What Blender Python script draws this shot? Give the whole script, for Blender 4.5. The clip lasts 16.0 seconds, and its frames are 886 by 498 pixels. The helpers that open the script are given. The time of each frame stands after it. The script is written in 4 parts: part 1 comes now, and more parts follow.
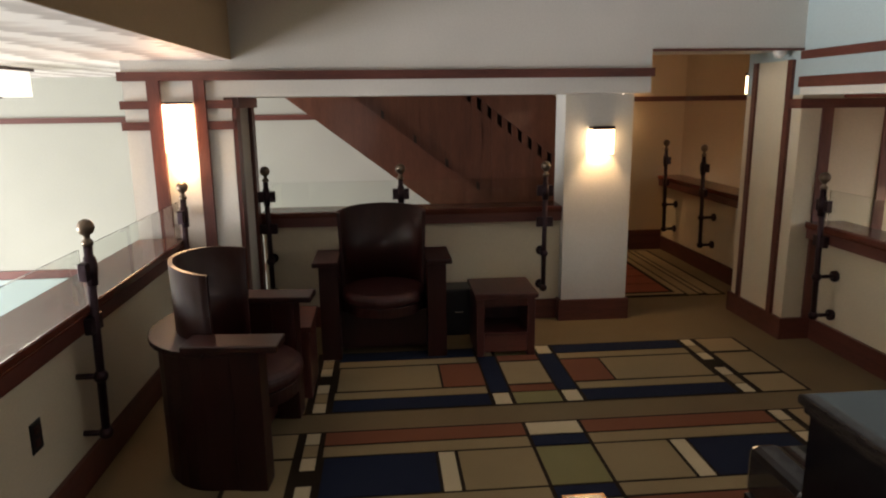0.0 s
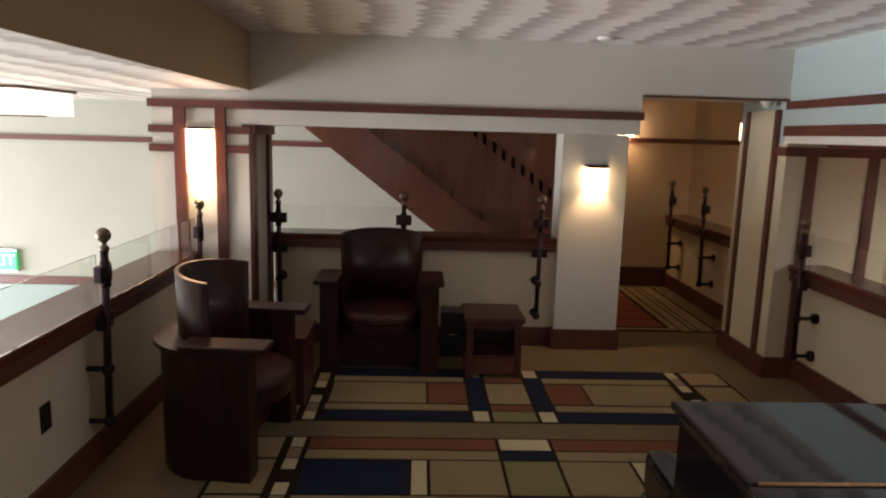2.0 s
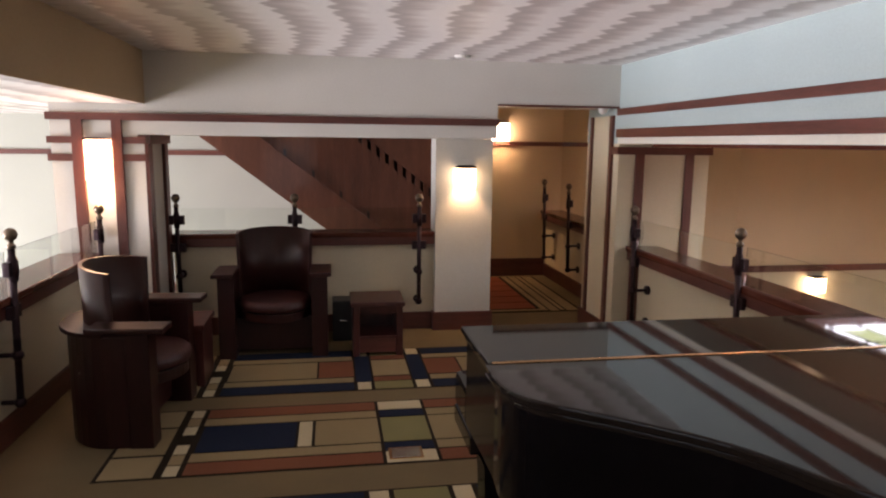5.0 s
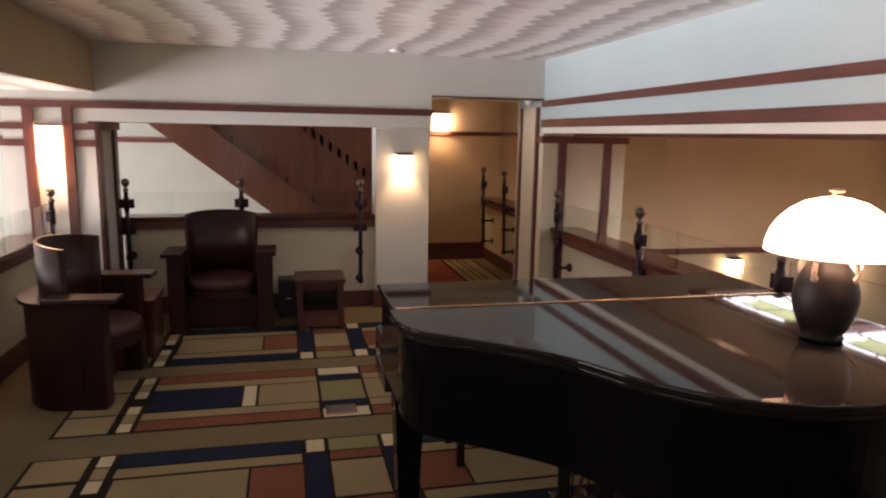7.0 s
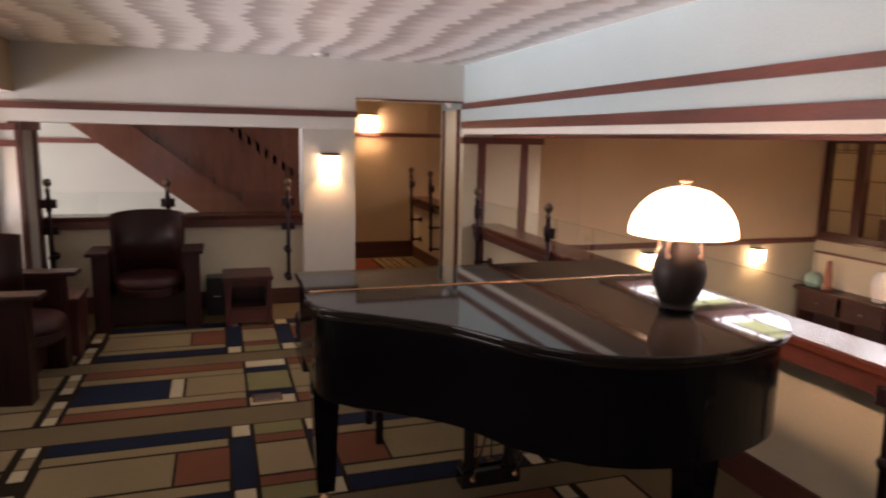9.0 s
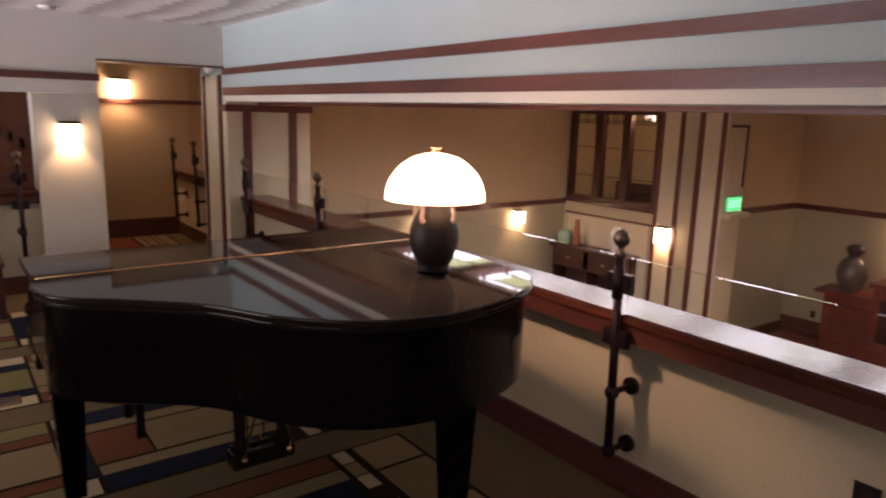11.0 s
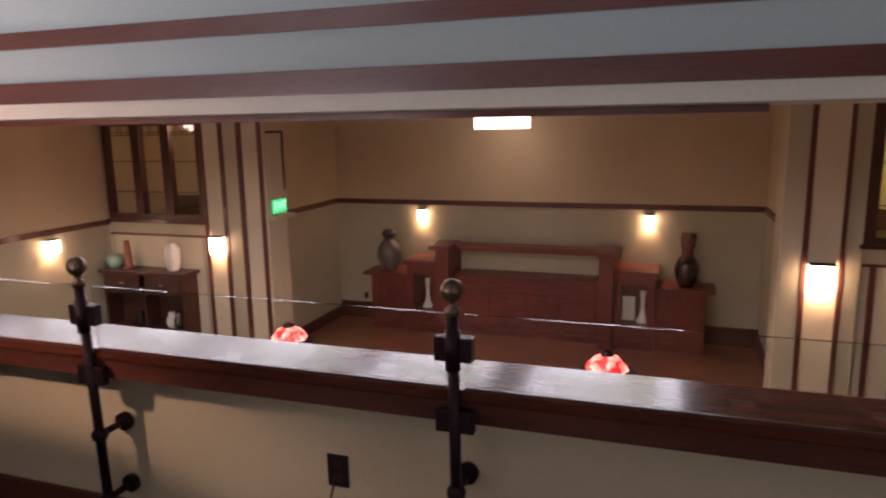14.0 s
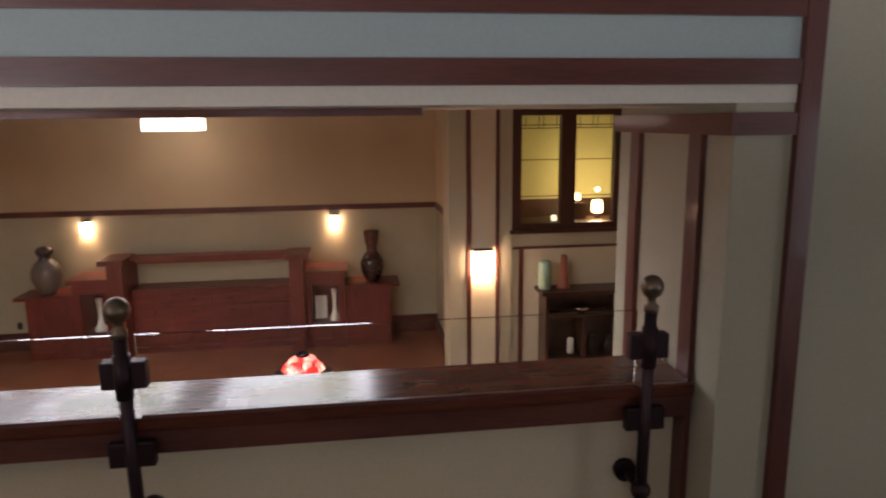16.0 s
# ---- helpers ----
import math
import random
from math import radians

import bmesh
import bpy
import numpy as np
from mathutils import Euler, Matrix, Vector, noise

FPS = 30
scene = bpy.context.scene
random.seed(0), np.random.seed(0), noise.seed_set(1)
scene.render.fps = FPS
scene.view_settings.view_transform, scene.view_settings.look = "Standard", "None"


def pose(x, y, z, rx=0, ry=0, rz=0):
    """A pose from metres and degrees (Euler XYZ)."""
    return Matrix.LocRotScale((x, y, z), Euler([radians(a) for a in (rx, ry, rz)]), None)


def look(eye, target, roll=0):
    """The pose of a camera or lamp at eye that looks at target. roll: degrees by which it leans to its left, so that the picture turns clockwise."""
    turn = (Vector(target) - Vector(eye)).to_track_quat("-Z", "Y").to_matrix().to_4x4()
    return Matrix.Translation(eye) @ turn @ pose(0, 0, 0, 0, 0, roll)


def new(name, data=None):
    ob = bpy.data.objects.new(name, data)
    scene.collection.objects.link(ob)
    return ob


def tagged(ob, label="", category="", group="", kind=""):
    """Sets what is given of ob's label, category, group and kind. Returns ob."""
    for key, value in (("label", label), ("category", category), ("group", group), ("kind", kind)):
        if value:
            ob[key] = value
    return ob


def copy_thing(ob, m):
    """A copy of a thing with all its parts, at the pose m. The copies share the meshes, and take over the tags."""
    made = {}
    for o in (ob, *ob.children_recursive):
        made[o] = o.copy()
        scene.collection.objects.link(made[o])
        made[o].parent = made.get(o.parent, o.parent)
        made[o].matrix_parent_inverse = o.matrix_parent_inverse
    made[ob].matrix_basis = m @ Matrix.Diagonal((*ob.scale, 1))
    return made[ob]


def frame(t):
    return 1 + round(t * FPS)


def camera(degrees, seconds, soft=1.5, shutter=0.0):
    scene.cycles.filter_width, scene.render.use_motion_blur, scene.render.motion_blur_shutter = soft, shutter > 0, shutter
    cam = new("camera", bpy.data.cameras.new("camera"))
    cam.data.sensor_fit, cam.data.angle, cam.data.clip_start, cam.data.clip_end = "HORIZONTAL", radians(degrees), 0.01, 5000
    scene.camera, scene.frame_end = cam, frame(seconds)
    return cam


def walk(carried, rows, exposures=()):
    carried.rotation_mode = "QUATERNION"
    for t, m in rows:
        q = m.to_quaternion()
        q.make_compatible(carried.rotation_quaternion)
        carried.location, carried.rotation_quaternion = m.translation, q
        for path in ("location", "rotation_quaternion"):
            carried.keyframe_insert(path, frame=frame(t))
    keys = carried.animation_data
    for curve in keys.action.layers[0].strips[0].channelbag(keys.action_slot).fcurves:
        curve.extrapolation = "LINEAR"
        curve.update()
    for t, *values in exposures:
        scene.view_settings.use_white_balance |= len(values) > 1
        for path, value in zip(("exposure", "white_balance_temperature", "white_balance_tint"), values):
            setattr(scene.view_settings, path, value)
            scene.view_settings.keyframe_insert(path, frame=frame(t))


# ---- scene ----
cam = camera(66.5, 16.0, 2.1, 0.4)
PATH = [
    (0, (0.346, 0.061, 1.617), (0.511, 2.009, 1.194), -0.7),
    (0.5, (0.422, -0.014, 1.613), (0.573, 1.94, 1.215), 0.9),
    (1, (0.533, -0.101, 1.623), (0.596, 1.861, 1.241), 1.6),
    (1.5, (0.575, -0.151, 1.637), (0.605, 1.815, 1.268), 1.7),
    (2, (0.571, -0.228, 1.637), (0.643, 1.742, 1.302), 1.6),
    (2.5, (0.57, -0.335, 1.634), (0.758, 1.63, 1.309), 1.4),
    (3, (0.595, -0.453, 1.632), (0.974, 1.486, 1.324), 1.0),
    (3.5, (0.616, -0.531, 1.635), (1.109, 1.385, 1.345), 0.4),
    (4, (0.691, -0.629, 1.637), (1.075, 1.315, 1.364), -0.4),
    (4.2, (0.714, -0.67, 1.643), (0.992, 1.292, 1.369), -0.4),
    (6.3, (0.796, -1.198, 1.594), (1.316, 0.701, 1.246), 2.1),
    (6.5, (0.802, -1.233, 1.605), (1.35, 0.66, 1.265), 1.8),
    (7, (0.848, -1.317, 1.607), (1.293, 0.604, 1.275), 1.0),
    (7.5, (0.896, -1.435, 1.597), (1.231, 0.509, 1.266), 0.7),
    (8, (0.934, -1.532, 1.592), (1.208, 0.423, 1.267), 0.5),
    (8.5, (0.937, -1.58, 1.591), (1.277, 0.365, 1.273), 0.5),
    (9, (0.896, -1.596, 1.595), (1.517, 0.278, 1.273), 1.1),
    (9.2, (0.89, -1.611, 1.588), (1.611, 0.226, 1.264), 1.3),
    (11.3, (1.012, -1.62, 1.589), (2.29, -0.136, 1.183), 1.4),
    (11.5, (1.035, -1.653, 1.591), (2.394, -0.244, 1.181), 1.3),
    (12, (1.125, -1.745, 1.603), (2.659, -0.529, 1.193), 1.6),
    (12.5, (1.208, -1.807, 1.603), (2.873, -0.778, 1.194), 1.5),
    (13, (1.262, -1.856, 1.607), (2.998, -0.95, 1.202), 0.1),
    (13.5, (1.282, -1.889, 1.607), (3.077, -1.092, 1.228), -0.8),
    (14, (1.293, -1.928, 1.603), (3.156, -1.3, 1.237), -1.0),
    (14.5, (1.286, -1.953, 1.605), (3.207, -1.53, 1.244), -0.2),
    (15, (1.3, -1.948, 1.594), (3.262, -1.809, 1.232), 0.4),
    (15.5, (1.309, -1.949, 1.594), (3.274, -2.006, 1.226), 0.0),
    (16, (1.308, -1.962, 1.601), (3.256, -2.221, 1.229), -0.6),
]
walk(cam, [(t, look(eye, target, roll)) for t, eye, target, roll in PATH],
     [(0.0, 0.04, 7000, 17), (2.2, -0.02, 7000, 19), (4.0, 0.30, 6800, 24), (6.5, 0.43, 6900, 26), (9.0, 0.40, 7100, 30), (11.5, 0.08, 7050, 34), (13.0, 0.05, 6900, 36), (14.0, 0.10, 6750, 33), (15.3, 0.15, 6700, 28), (16.0, 0.34, 6700, 25)])

# ---- world and light ----
world = bpy.data.worlds.new("world")
scene.world = world
world.use_nodes = True
world.node_tree.nodes["Background"].inputs[0].default_value = (0.8, 0.9, 1.0, 1)
world.node_tree.nodes["Background"].inputs[1].default_value = 0.05


def area(name, m, sx, sy, watts, col):
    d = bpy.data.lights.new(name, "AREA")
    d.shape, d.size, d.size_y, d.energy, d.color = "RECTANGLE", sx, sy, watts, col
    ob = new(name, d)
    ob.matrix_world = m
    return ob


def bulb(name, at, watts, col, radius=0.04):
    d = bpy.data.lights.new(name, "POINT")
    d.energy, d.color, d.shadow_soft_size = watts, col, radius
    ob = new(name, d)
    ob.location = at
    return ob


WARM = (1.0, 0.66, 0.34)
# daylight from the tall lobby windows to the west
area("window_light_west", look((-7.7, 2.8, -0.5), (3, 2.8, 0.6)), 6.4, 2.4, 1150, (0.92, 0.96, 1.0))

# cool light through an unseen opening added in the west wall behind the camera
area("window_light_near", look((-1.03, -1.9, 1.48), (3.0, -1.9, 1.60)), 1.9, 0.62, 1.6, (0.58, 0.80, 1.0))

# unseen fill lamp added at the south end, no window is built there
area("fill_light_south", look((-0.1, -6.3, 1.0), (2.2, 0.5, 0.8)), 1.8, 1.3, 20, (0.88, 0.95, 1.0))

# ---- materials ----


class Nodes:
    def __init__(self, name):
        self.m = bpy.data.materials.new(name)
        self.m.use_nodes = True
        self.t = self.m.node_tree
        self.bsdf = self.t.nodes["Principled BSDF"]
        self.co = self.add("ShaderNodeTexCoord").outputs["Object"]

    def add(self, kind):
        return self.t.nodes.new(kind)

    def link(self, a, b):
        self.t.links.new(a, b)

    def noise(self, scale, detail=4.0, stretch=(1, 1, 1)):
        mp = self.add("ShaderNodeMapping")
        mp.inputs["Scale"].default_value = stretch
        self.link(self.co, mp.inputs["Vector"])
        n = self.add("ShaderNodeTexNoise")
        n.inputs["Scale"].default_value, n.inputs["Detail"].default_value = scale, detail
        self.link(mp.outputs[0], n.inputs["Vector"])
        return n.outputs["Fac"]

    def ramp(self, fac, stops):
        r = self.add("ShaderNodeValToRGB")
        while len(r.color_ramp.elements) < len(stops):
            r.color_ramp.elements.new(0.5)
        for e, (p, c) in zip(r.color_ramp.elements, stops):
            e.position, e.color = p, (*c, 1)
        self.link(fac, r.inputs["Fac"])
        return r.outputs["Color"]

    def mix(self, fac, a, b, kind="MIX"):
        n = self.add("ShaderNodeMix")
        n.data_type, n.blend_type = "RGBA", kind
        for sock, v in ((n.inputs[0], fac), (n.inputs[6], a), (n.inputs[7], b)):
            if isinstance(v, (int, float)):
                sock.default_value = v
            elif isinstance(v, tuple):
                sock.default_value = (*v, 1)
            else:
                self.link(v, sock)
        return n.outputs[2]

    def math(self, op, a, b=0.0):
        n = self.add("ShaderNodeMath")
        n.operation = op
        for sock, v in zip(n.inputs, (a, b)):
            if isinstance(v, (int, float)):
                sock.default_value = v
            else:
                self.link(v, sock)
        return n.outputs[0]

    def bump(self, height, strength, distance=0.002):
        b = self.add("ShaderNodeBump")
        b.inputs["Strength"].default_value, b.inputs["Distance"].default_value = strength, distance
        self.link(height, b.inputs["Height"])
        self.link(b.outputs[0], self.bsdf.inputs["Normal"])

    def colour(self, c):
        sock = self.bsdf.inputs["Base Color"]
        if isinstance(c, tuple):
            sock.default_value = (*c, 1)
        else:
            self.link(c, sock)

    def surface(self, rough, metal=0.0, coat=0.0):
        self.bsdf.inputs["Roughness"].default_value = rough
        self.bsdf.inputs["Metallic"].default_value = metal
        self.bsdf.inputs["Coat Weight"].default_value = coat
        self.bsdf.inputs["Coat Roughness"].default_value = 0.08


def tint(c, f):
    return tuple(min(1.0, v * f) for v in c)


def plaster(name, c, rough=0.8):
    n = Nodes(name)
    big, fine = n.noise(0.9, 3), n.noise(90, 5)
    col = n.ramp(big, [(0.3, tint(c, 0.92)), (0.7, tint(c, 1.06))])
    n.colour(n.mix(0.12, col, n.ramp(fine, [(0.35, tint(c, 0.7)), (0.65, tint(c, 1.2))])))
    n.surface(rough)
    n.bump(fine, 0.25, 0.002)
    return n.m


def timber(name, dark, light, along, rough=0.45, coat=0.12, relief=0.12):
    """Stained wood whose grain runs along the axis 'x', 'y' or 'z'."""
    n = Nodes(name)
    s = {"x": (0.12, 1, 1), "y": (1, 0.12, 1), "z": (1, 1, 0.12)}[along]
    g, f, big = n.noise(16, 6, s), n.noise(120, 3, s), n.noise(1.3, 2)
    col = n.ramp(g, [(0.28, dark), (0.72, light)])
    col = n.mix(0.25, col, n.ramp(f, [(0.4, tint(dark, 0.6)), (0.6, light)]))
    n.colour(n.mix(0.35, col, n.ramp(big, [(0.35, tint(dark, 0.75)), (0.65, light)])))
    n.surface(rough, 0, coat)
    n.bump(f, relief, 0.001)
    return n.m


def plain(name, c, rough=0.5, metal=0.0, coat=0.0, grain=40, vary=0.15, relief=0.1):
    n = Nodes(name)
    a, b = n.noise(grain, 4), n.noise(3, 2)
    col = n.ramp(a, [(0.3, tint(c, 1 - vary)), (0.7, tint(c, 1 + vary))])
    n.colour(n.mix(0.3, col, n.ramp(b, [(0.35, tint(c, 0.8)), (0.65, tint(c, 1.15))])))
    n.surface(rough, metal, coat)
    n.bump(a, relief, 0.001)
    return n.m


def glow(name, c, strength, base=(0.8, 0.78, 0.7)):
    n = Nodes(name)
    n.colour(base)
    n.surface(0.35)
    n.bsdf.inputs["Emission Color"].default_value = (*c, 1)
    n.bsdf.inputs["Emission Strength"].default_value = strength
    return n.m


def glass(name, c, rough=0.0):
    n = Nodes(name)
    n.colour(c)
    n.surface(rough)
    n.bsdf.inputs["Transmission Weight"].default_value = 1.0
    n.bsdf.inputs["IOR"].default_value = 1.45
    return n.m


def carpet(name, c):
    n = Nodes(name)
    f, b = n.noise(260, 3), n.noise(2.2, 3)
    col = n.ramp(f, [(0.3, tint(c, 0.72)), (0.7, tint(c, 1.22))])
    n.colour(n.mix(0.35, col, n.ramp(b, [(0.35, tint(c, 0.8)), (0.65, tint(c, 1.12))])))
    n.surface(0.95)
    n.bsdf.inputs["Specular IOR Level"].default_value = 0.15
    n.bsdf.inputs["Sheen Weight"].default_value = 0.12
    n.bsdf.inputs["Sheen Tint"].default_value = (*tint(c, 2.5), 1)
    n.bump(f, 0.6, 0.003)
    return n.m


def ikat(name, a, b, period):
    """Ceiling paper: long meandering bands, one edge saw-toothed, the other feathered."""
    n = Nodes(name)
    sep = n.add("ShaderNodeSeparateXYZ")
    n.link(n.co, sep.inputs[0])
    x, y = sep.outputs[0], sep.outputs[1]
    slow = n.math("MULTIPLY", n.math("SINE", n.math("MULTIPLY", n.math("SUBTRACT", y, 2.4), 2.0)), 0.05)
    wob = n.math("MULTIPLY", n.noise(1.4, 3), 0.24)
    tooth = n.math("MULTIPLY", n.math("PINGPONG", n.math("ADD", y, n.math("MULTIPLY", n.noise(5, 2), 0.16)), 0.085), 0.55)
    streak = n.math("MULTIPLY", n.noise(20, 3, (0.35, 1.6, 1)), 0.09)
    u = n.math("SUBTRACT", n.math("SUBTRACT", n.math("SUBTRACT", n.math("SUBTRACT", x, slow), wob), tooth), streak)
    band = n.math("FRACT", n.math("ADD", n.math("DIVIDE", u, period), 1.2))
    col = n.ramp(band, [(0.0, a), (0.24, tint(a, 1.04)), (0.33, b), (0.46, b), (0.62, tint(b, 1.3)), (0.88, a)])
    n.colour(n.mix(0.12, col, n.ramp(n.noise(60, 4), [(0.3, tint(a, 0.6)), (0.7, a)])))
    n.surface(0.45, 0.0)
    return n.m


CREAM = plaster("cream_plaster", (0.60, 0.53, 0.385))
SAGE = plaster("sage_plaster", (0.64, 0.63, 0.58))
GREY = plaster("cool_grey_plaster", (0.365, 0.455, 0.455))
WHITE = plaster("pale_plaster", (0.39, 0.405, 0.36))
TAN = plaster("tan_plaster", (0.60, 0.475, 0.31))
# darker copy of TAN: the soffit's dim warm shade is in the colour
SHADED_TAN = plaster("shaded_tan_plaster", (0.47, 0.36, 0.225))
PALE = plaster("pale_cream_plaster", (0.64, 0.62, 0.54))
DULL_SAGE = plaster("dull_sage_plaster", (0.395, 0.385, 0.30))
OLIVE = plaster("olive_plaster", (0.43, 0.39, 0.28))
MUSTARD = plaster("mustard_plaster", (0.60, 0.56, 0.30))
PAPER = ikat("silver_ikat_paper", (0.86, 0.84, 0.82), (0.45, 0.41, 0.395), 0.29)
DARK, LIGHT = (0.055, 0.015, 0.011), (0.155, 0.044, 0.031)
WOOD_X, WOOD_Y, WOOD_Z = (timber("mahogany_" + a, DARK, LIGHT, a) for a in "xyz")
CAP_Y = timber("lacquered_mahogany_y", DARK, (0.17, 0.05, 0.032), "y", 0.2, 0.1, 0.025)
CAP_X = timber("lacquered_mahogany_x", DARK, (0.17, 0.05, 0.032), "x", 0.2, 0.1, 0.025)
RAIL_Y = timber("satin_mahogany_y", DARK, LIGHT, "y", 0.34, 0.25, 0.06)
CHERRY_Y = timber("cherry_y", (0.11, 0.021, 0.017), (0.215, 0.045, 0.032), "y", 0.4, 0.2)
CHERRY_Z = timber("cherry_z", (0.11, 0.021, 0.017), (0.215, 0.045, 0.032), "z", 0.4, 0.2)
WINDOW_WOOD = timber("window_mahogany", (0.03, 0.009, 0.007), (0.085, 0.024, 0.017), "z", 0.45, 0.1)
STAIR_WOOD = timber("stair_oak", (0.13, 0.042, 0.024), (0.245, 0.085, 0.046), "z", 0.5, 0.1)
CHAIR_WOOD = timber("dark_mahogany", (0.0115, 0.0028, 0.0023), (0.034, 0.0065, 0.005), "z", 0.42, 0.15, 0.03)
CHAIR_WOOD.node_tree.nodes["Principled BSDF"].inputs["Specular IOR Level"].default_value = 0.32
TABLE_WOOD = timber("table_mahogany", (0.03, 0.0075, 0.006), (0.085, 0.02, 0.015), "z", 0.4, 0.15, 0.06)
EBONY = timber("dark_walnut", (0.033, 0.013, 0.009), (0.085, 0.029, 0.02), "z", 0.4, 0.2)
FLOOR_WOOD = timber("great_room_floorboards", (0.25, 0.085, 0.042), (0.42, 0.15, 0.075), "y", 0.35, 0.2)
LEATHER = plain("oxblood_leather", (0.042, 0.0095, 0.0085), 0.5, grain=160, relief=0.4)
BRONZE = plain("aged_bronze", (0.036, 0.020, 0.025), 0.45, 0.7)
# finials are lighter and smoother than the posts' bronze
FINIAL_BRONZE = plain("light_bronze", (0.17, 0.13, 0.095), 0.3, 0.8)
BRASS = plain("polished_brass", (0.65, 0.40, 0.22), 0.25, 1.0)
STEEL = plain("bright_metal", (0.6, 0.58, 0.55), 0.25, 1.0)
LACQUER = plain("black_lacquer", (0.017, 0.013, 0.011), 0.04, relief=0.0)
LACQUER.node_tree.nodes["Principled BSDF"].inputs["Specular IOR Level"].default_value = 0.34
RIM_LACQUER = plain("black_satin_lacquer", (0.006, 0.005, 0.006), 0.12, relief=0.0)
RIM_LACQUER.node_tree.nodes["Principled BSDF"].inputs["Specular IOR Level"].default_value = 0.11
BLACK = plain("black_plastic", (0.012, 0.012, 0.013), 0.4)
IVORY = plain("white_plastic", (0.75, 0.74, 0.70), 0.4)
for m in (CAP_X, CAP_Y):
    m.node_tree.nodes["Principled BSDF"].inputs["Specular IOR Level"].default_value = 0.3
# kept dim so the skin inside the dome bounces little light
GLOW_BLOCK = plain("glow_block_skin", (0.16, 0.13, 0.11), 0.8)
PANE = glass("clear_glass", (0.95, 0.98, 0.96))
MICA = glow("sconce_glass", (1.0, 0.72, 0.42), 7.0)
MICA_HALL = glow("hall_sconce_glass", (1.0, 0.72, 0.48), 18.0)
MICA_ALCOVE = glow("alcove_sconce_glass", (1.0, 0.70, 0.42), 19.0)
MICA_BRIGHT = glow("bright_sconce_glass", (1.0, 0.70, 0.42), 26.0)
LANTERN = glow("lantern_glass", (1.0, 0.60, 0.36), 14.0)
OPAL = glow("opal_shade", (1.0, 0.62, 0.40), 9.0)
PANEL = glow("lit_panel", (1.0, 0.96, 0.88), 1.0)
PANEL_ALCOVE = glow("alcove_lit_panel", (1.0, 0.90, 0.74), 3.2)
SKY_GLASS = glow("milk_glass", (0.84, 0.92, 1.0), 9.2)
SKY_GREEN = glow("green_milk_glass", (0.66, 0.78, 0.42), 2.4, (0.2, 0.5, 0.2))
RED_GLASS = glow("red_shade_glass", (1.0, 0.035, 0.02), 2.4, (0.6, 0.05, 0.03))


def mottle(m, scale, stops):
    """Uneven glass: the lamp's light shows through in patches."""
    t = m.node_tree
    co, nz, rp = t.nodes.new("ShaderNodeTexCoord"), t.nodes.new("ShaderNodeTexNoise"), t.nodes.new("ShaderNodeValToRGB")
    nz.inputs["Scale"].default_value = scale
    t.links.new(co.outputs["Object"], nz.inputs["Vector"])
    t.links.new(nz.outputs["Fac"], rp.inputs["Fac"])
    for e, (p, c) in zip(rp.color_ramp.elements, stops):
        e.position, e.color = p, (*c, 1)
    t.links.new(rp.outputs["Color"], t.nodes["Principled BSDF"].inputs["Emission Color"])


mottle(RED_GLASS, 13.0, [(0.42, (0.42, 0.006, 0.006)), (0.68, (1.0, 0.42, 0.32))])
EXIT_GREEN = glow("exit_green", (0.003, 0.58, 0.20), 1.2, (0.02, 0.5, 0.2))
EXIT_PALE = glow("exit_pale", (0.22, 0.95, 0.55), 1.5)
# paler than the base's brown: the bulb's glow on the handles is in the colour
LIT_HANDLE_GLAZE = plain("lit_handle_glaze", (0.50, 0.36, 0.28), 0.2, coat=0.6)
CERAMIC = plain("brown_glazed_stoneware", (0.017, 0.012, 0.0105), 0.5, coat=0.0, grain=14, vary=0.4)
CERAMIC.node_tree.nodes["Principled BSDF"].inputs["Specular IOR Level"].default_value = 0.3
DARK_GLAZE = plain("black_brown_glaze", (0.03, 0.02, 0.018), 0.18, coat=0.6)


def two_glaze(name, low, high, z, rough):
    n = Nodes(name)
    sep = n.add("ShaderNodeSeparateXYZ")
    n.link(n.co, sep.inputs[0])
    edge = n.math("ADD", sep.outputs[2], n.math("MULTIPLY", n.noise(12, 3), 0.06))
    col = n.ramp(n.math("SUBTRACT", edge, z), [(0.0, low), (0.05, high)])
    n.colour(n.mix(0.35, col, n.ramp(n.noise(22, 4), [(0.35, tint(low, 0.5)), (0.65, tint(high, 1.3))])))
    n.surface(rough, 0, 0.3)
    return n.m


JAR_GLAZE = two_glaze("grey_jar_glaze", (0.17, 0.145, 0.125), (0.035, 0.020, 0.025), 0.55, 0.3)
GOURD_GLAZE = two_glaze("gourd_glaze", (0.022, 0.016, 0.016), (0.13, 0.045, 0.035), 0.48, 0.2)
CELADON = plain("celadon_glaze", (0.30, 0.45, 0.36), 0.35)
RUST_CLAY = plain("rust_clay", (0.30, 0.10, 0.06), 0.5)
WHITE_CLAY = plain("white_bisque", (0.75, 0.73, 0.68), 0.5)
C_TAN = carpet("carpet_tan", (0.165, 0.121, 0.066))
C_FIELD = carpet("carpet_field", (0.265, 0.20, 0.108))
C_LINE = carpet("carpet_brown", (0.020, 0.0125, 0.007))
C_BLUE = carpet("carpet_navy", (0.011, 0.016, 0.035))
C_RUST = carpet("carpet_rust", (0.185, 0.068, 0.036))
C_CREAM = carpet("carpet_cream", (0.54, 0.45, 0.29))
C_OLIVE = carpet("carpet_olive", (0.205, 0.182, 0.082))
C_RUNNER = carpet("carpet_brick", (0.24, 0.07, 0.04))
C_SAND = carpet("carpet_sand", (0.30, 0.225, 0.125))

# ---- builders ----


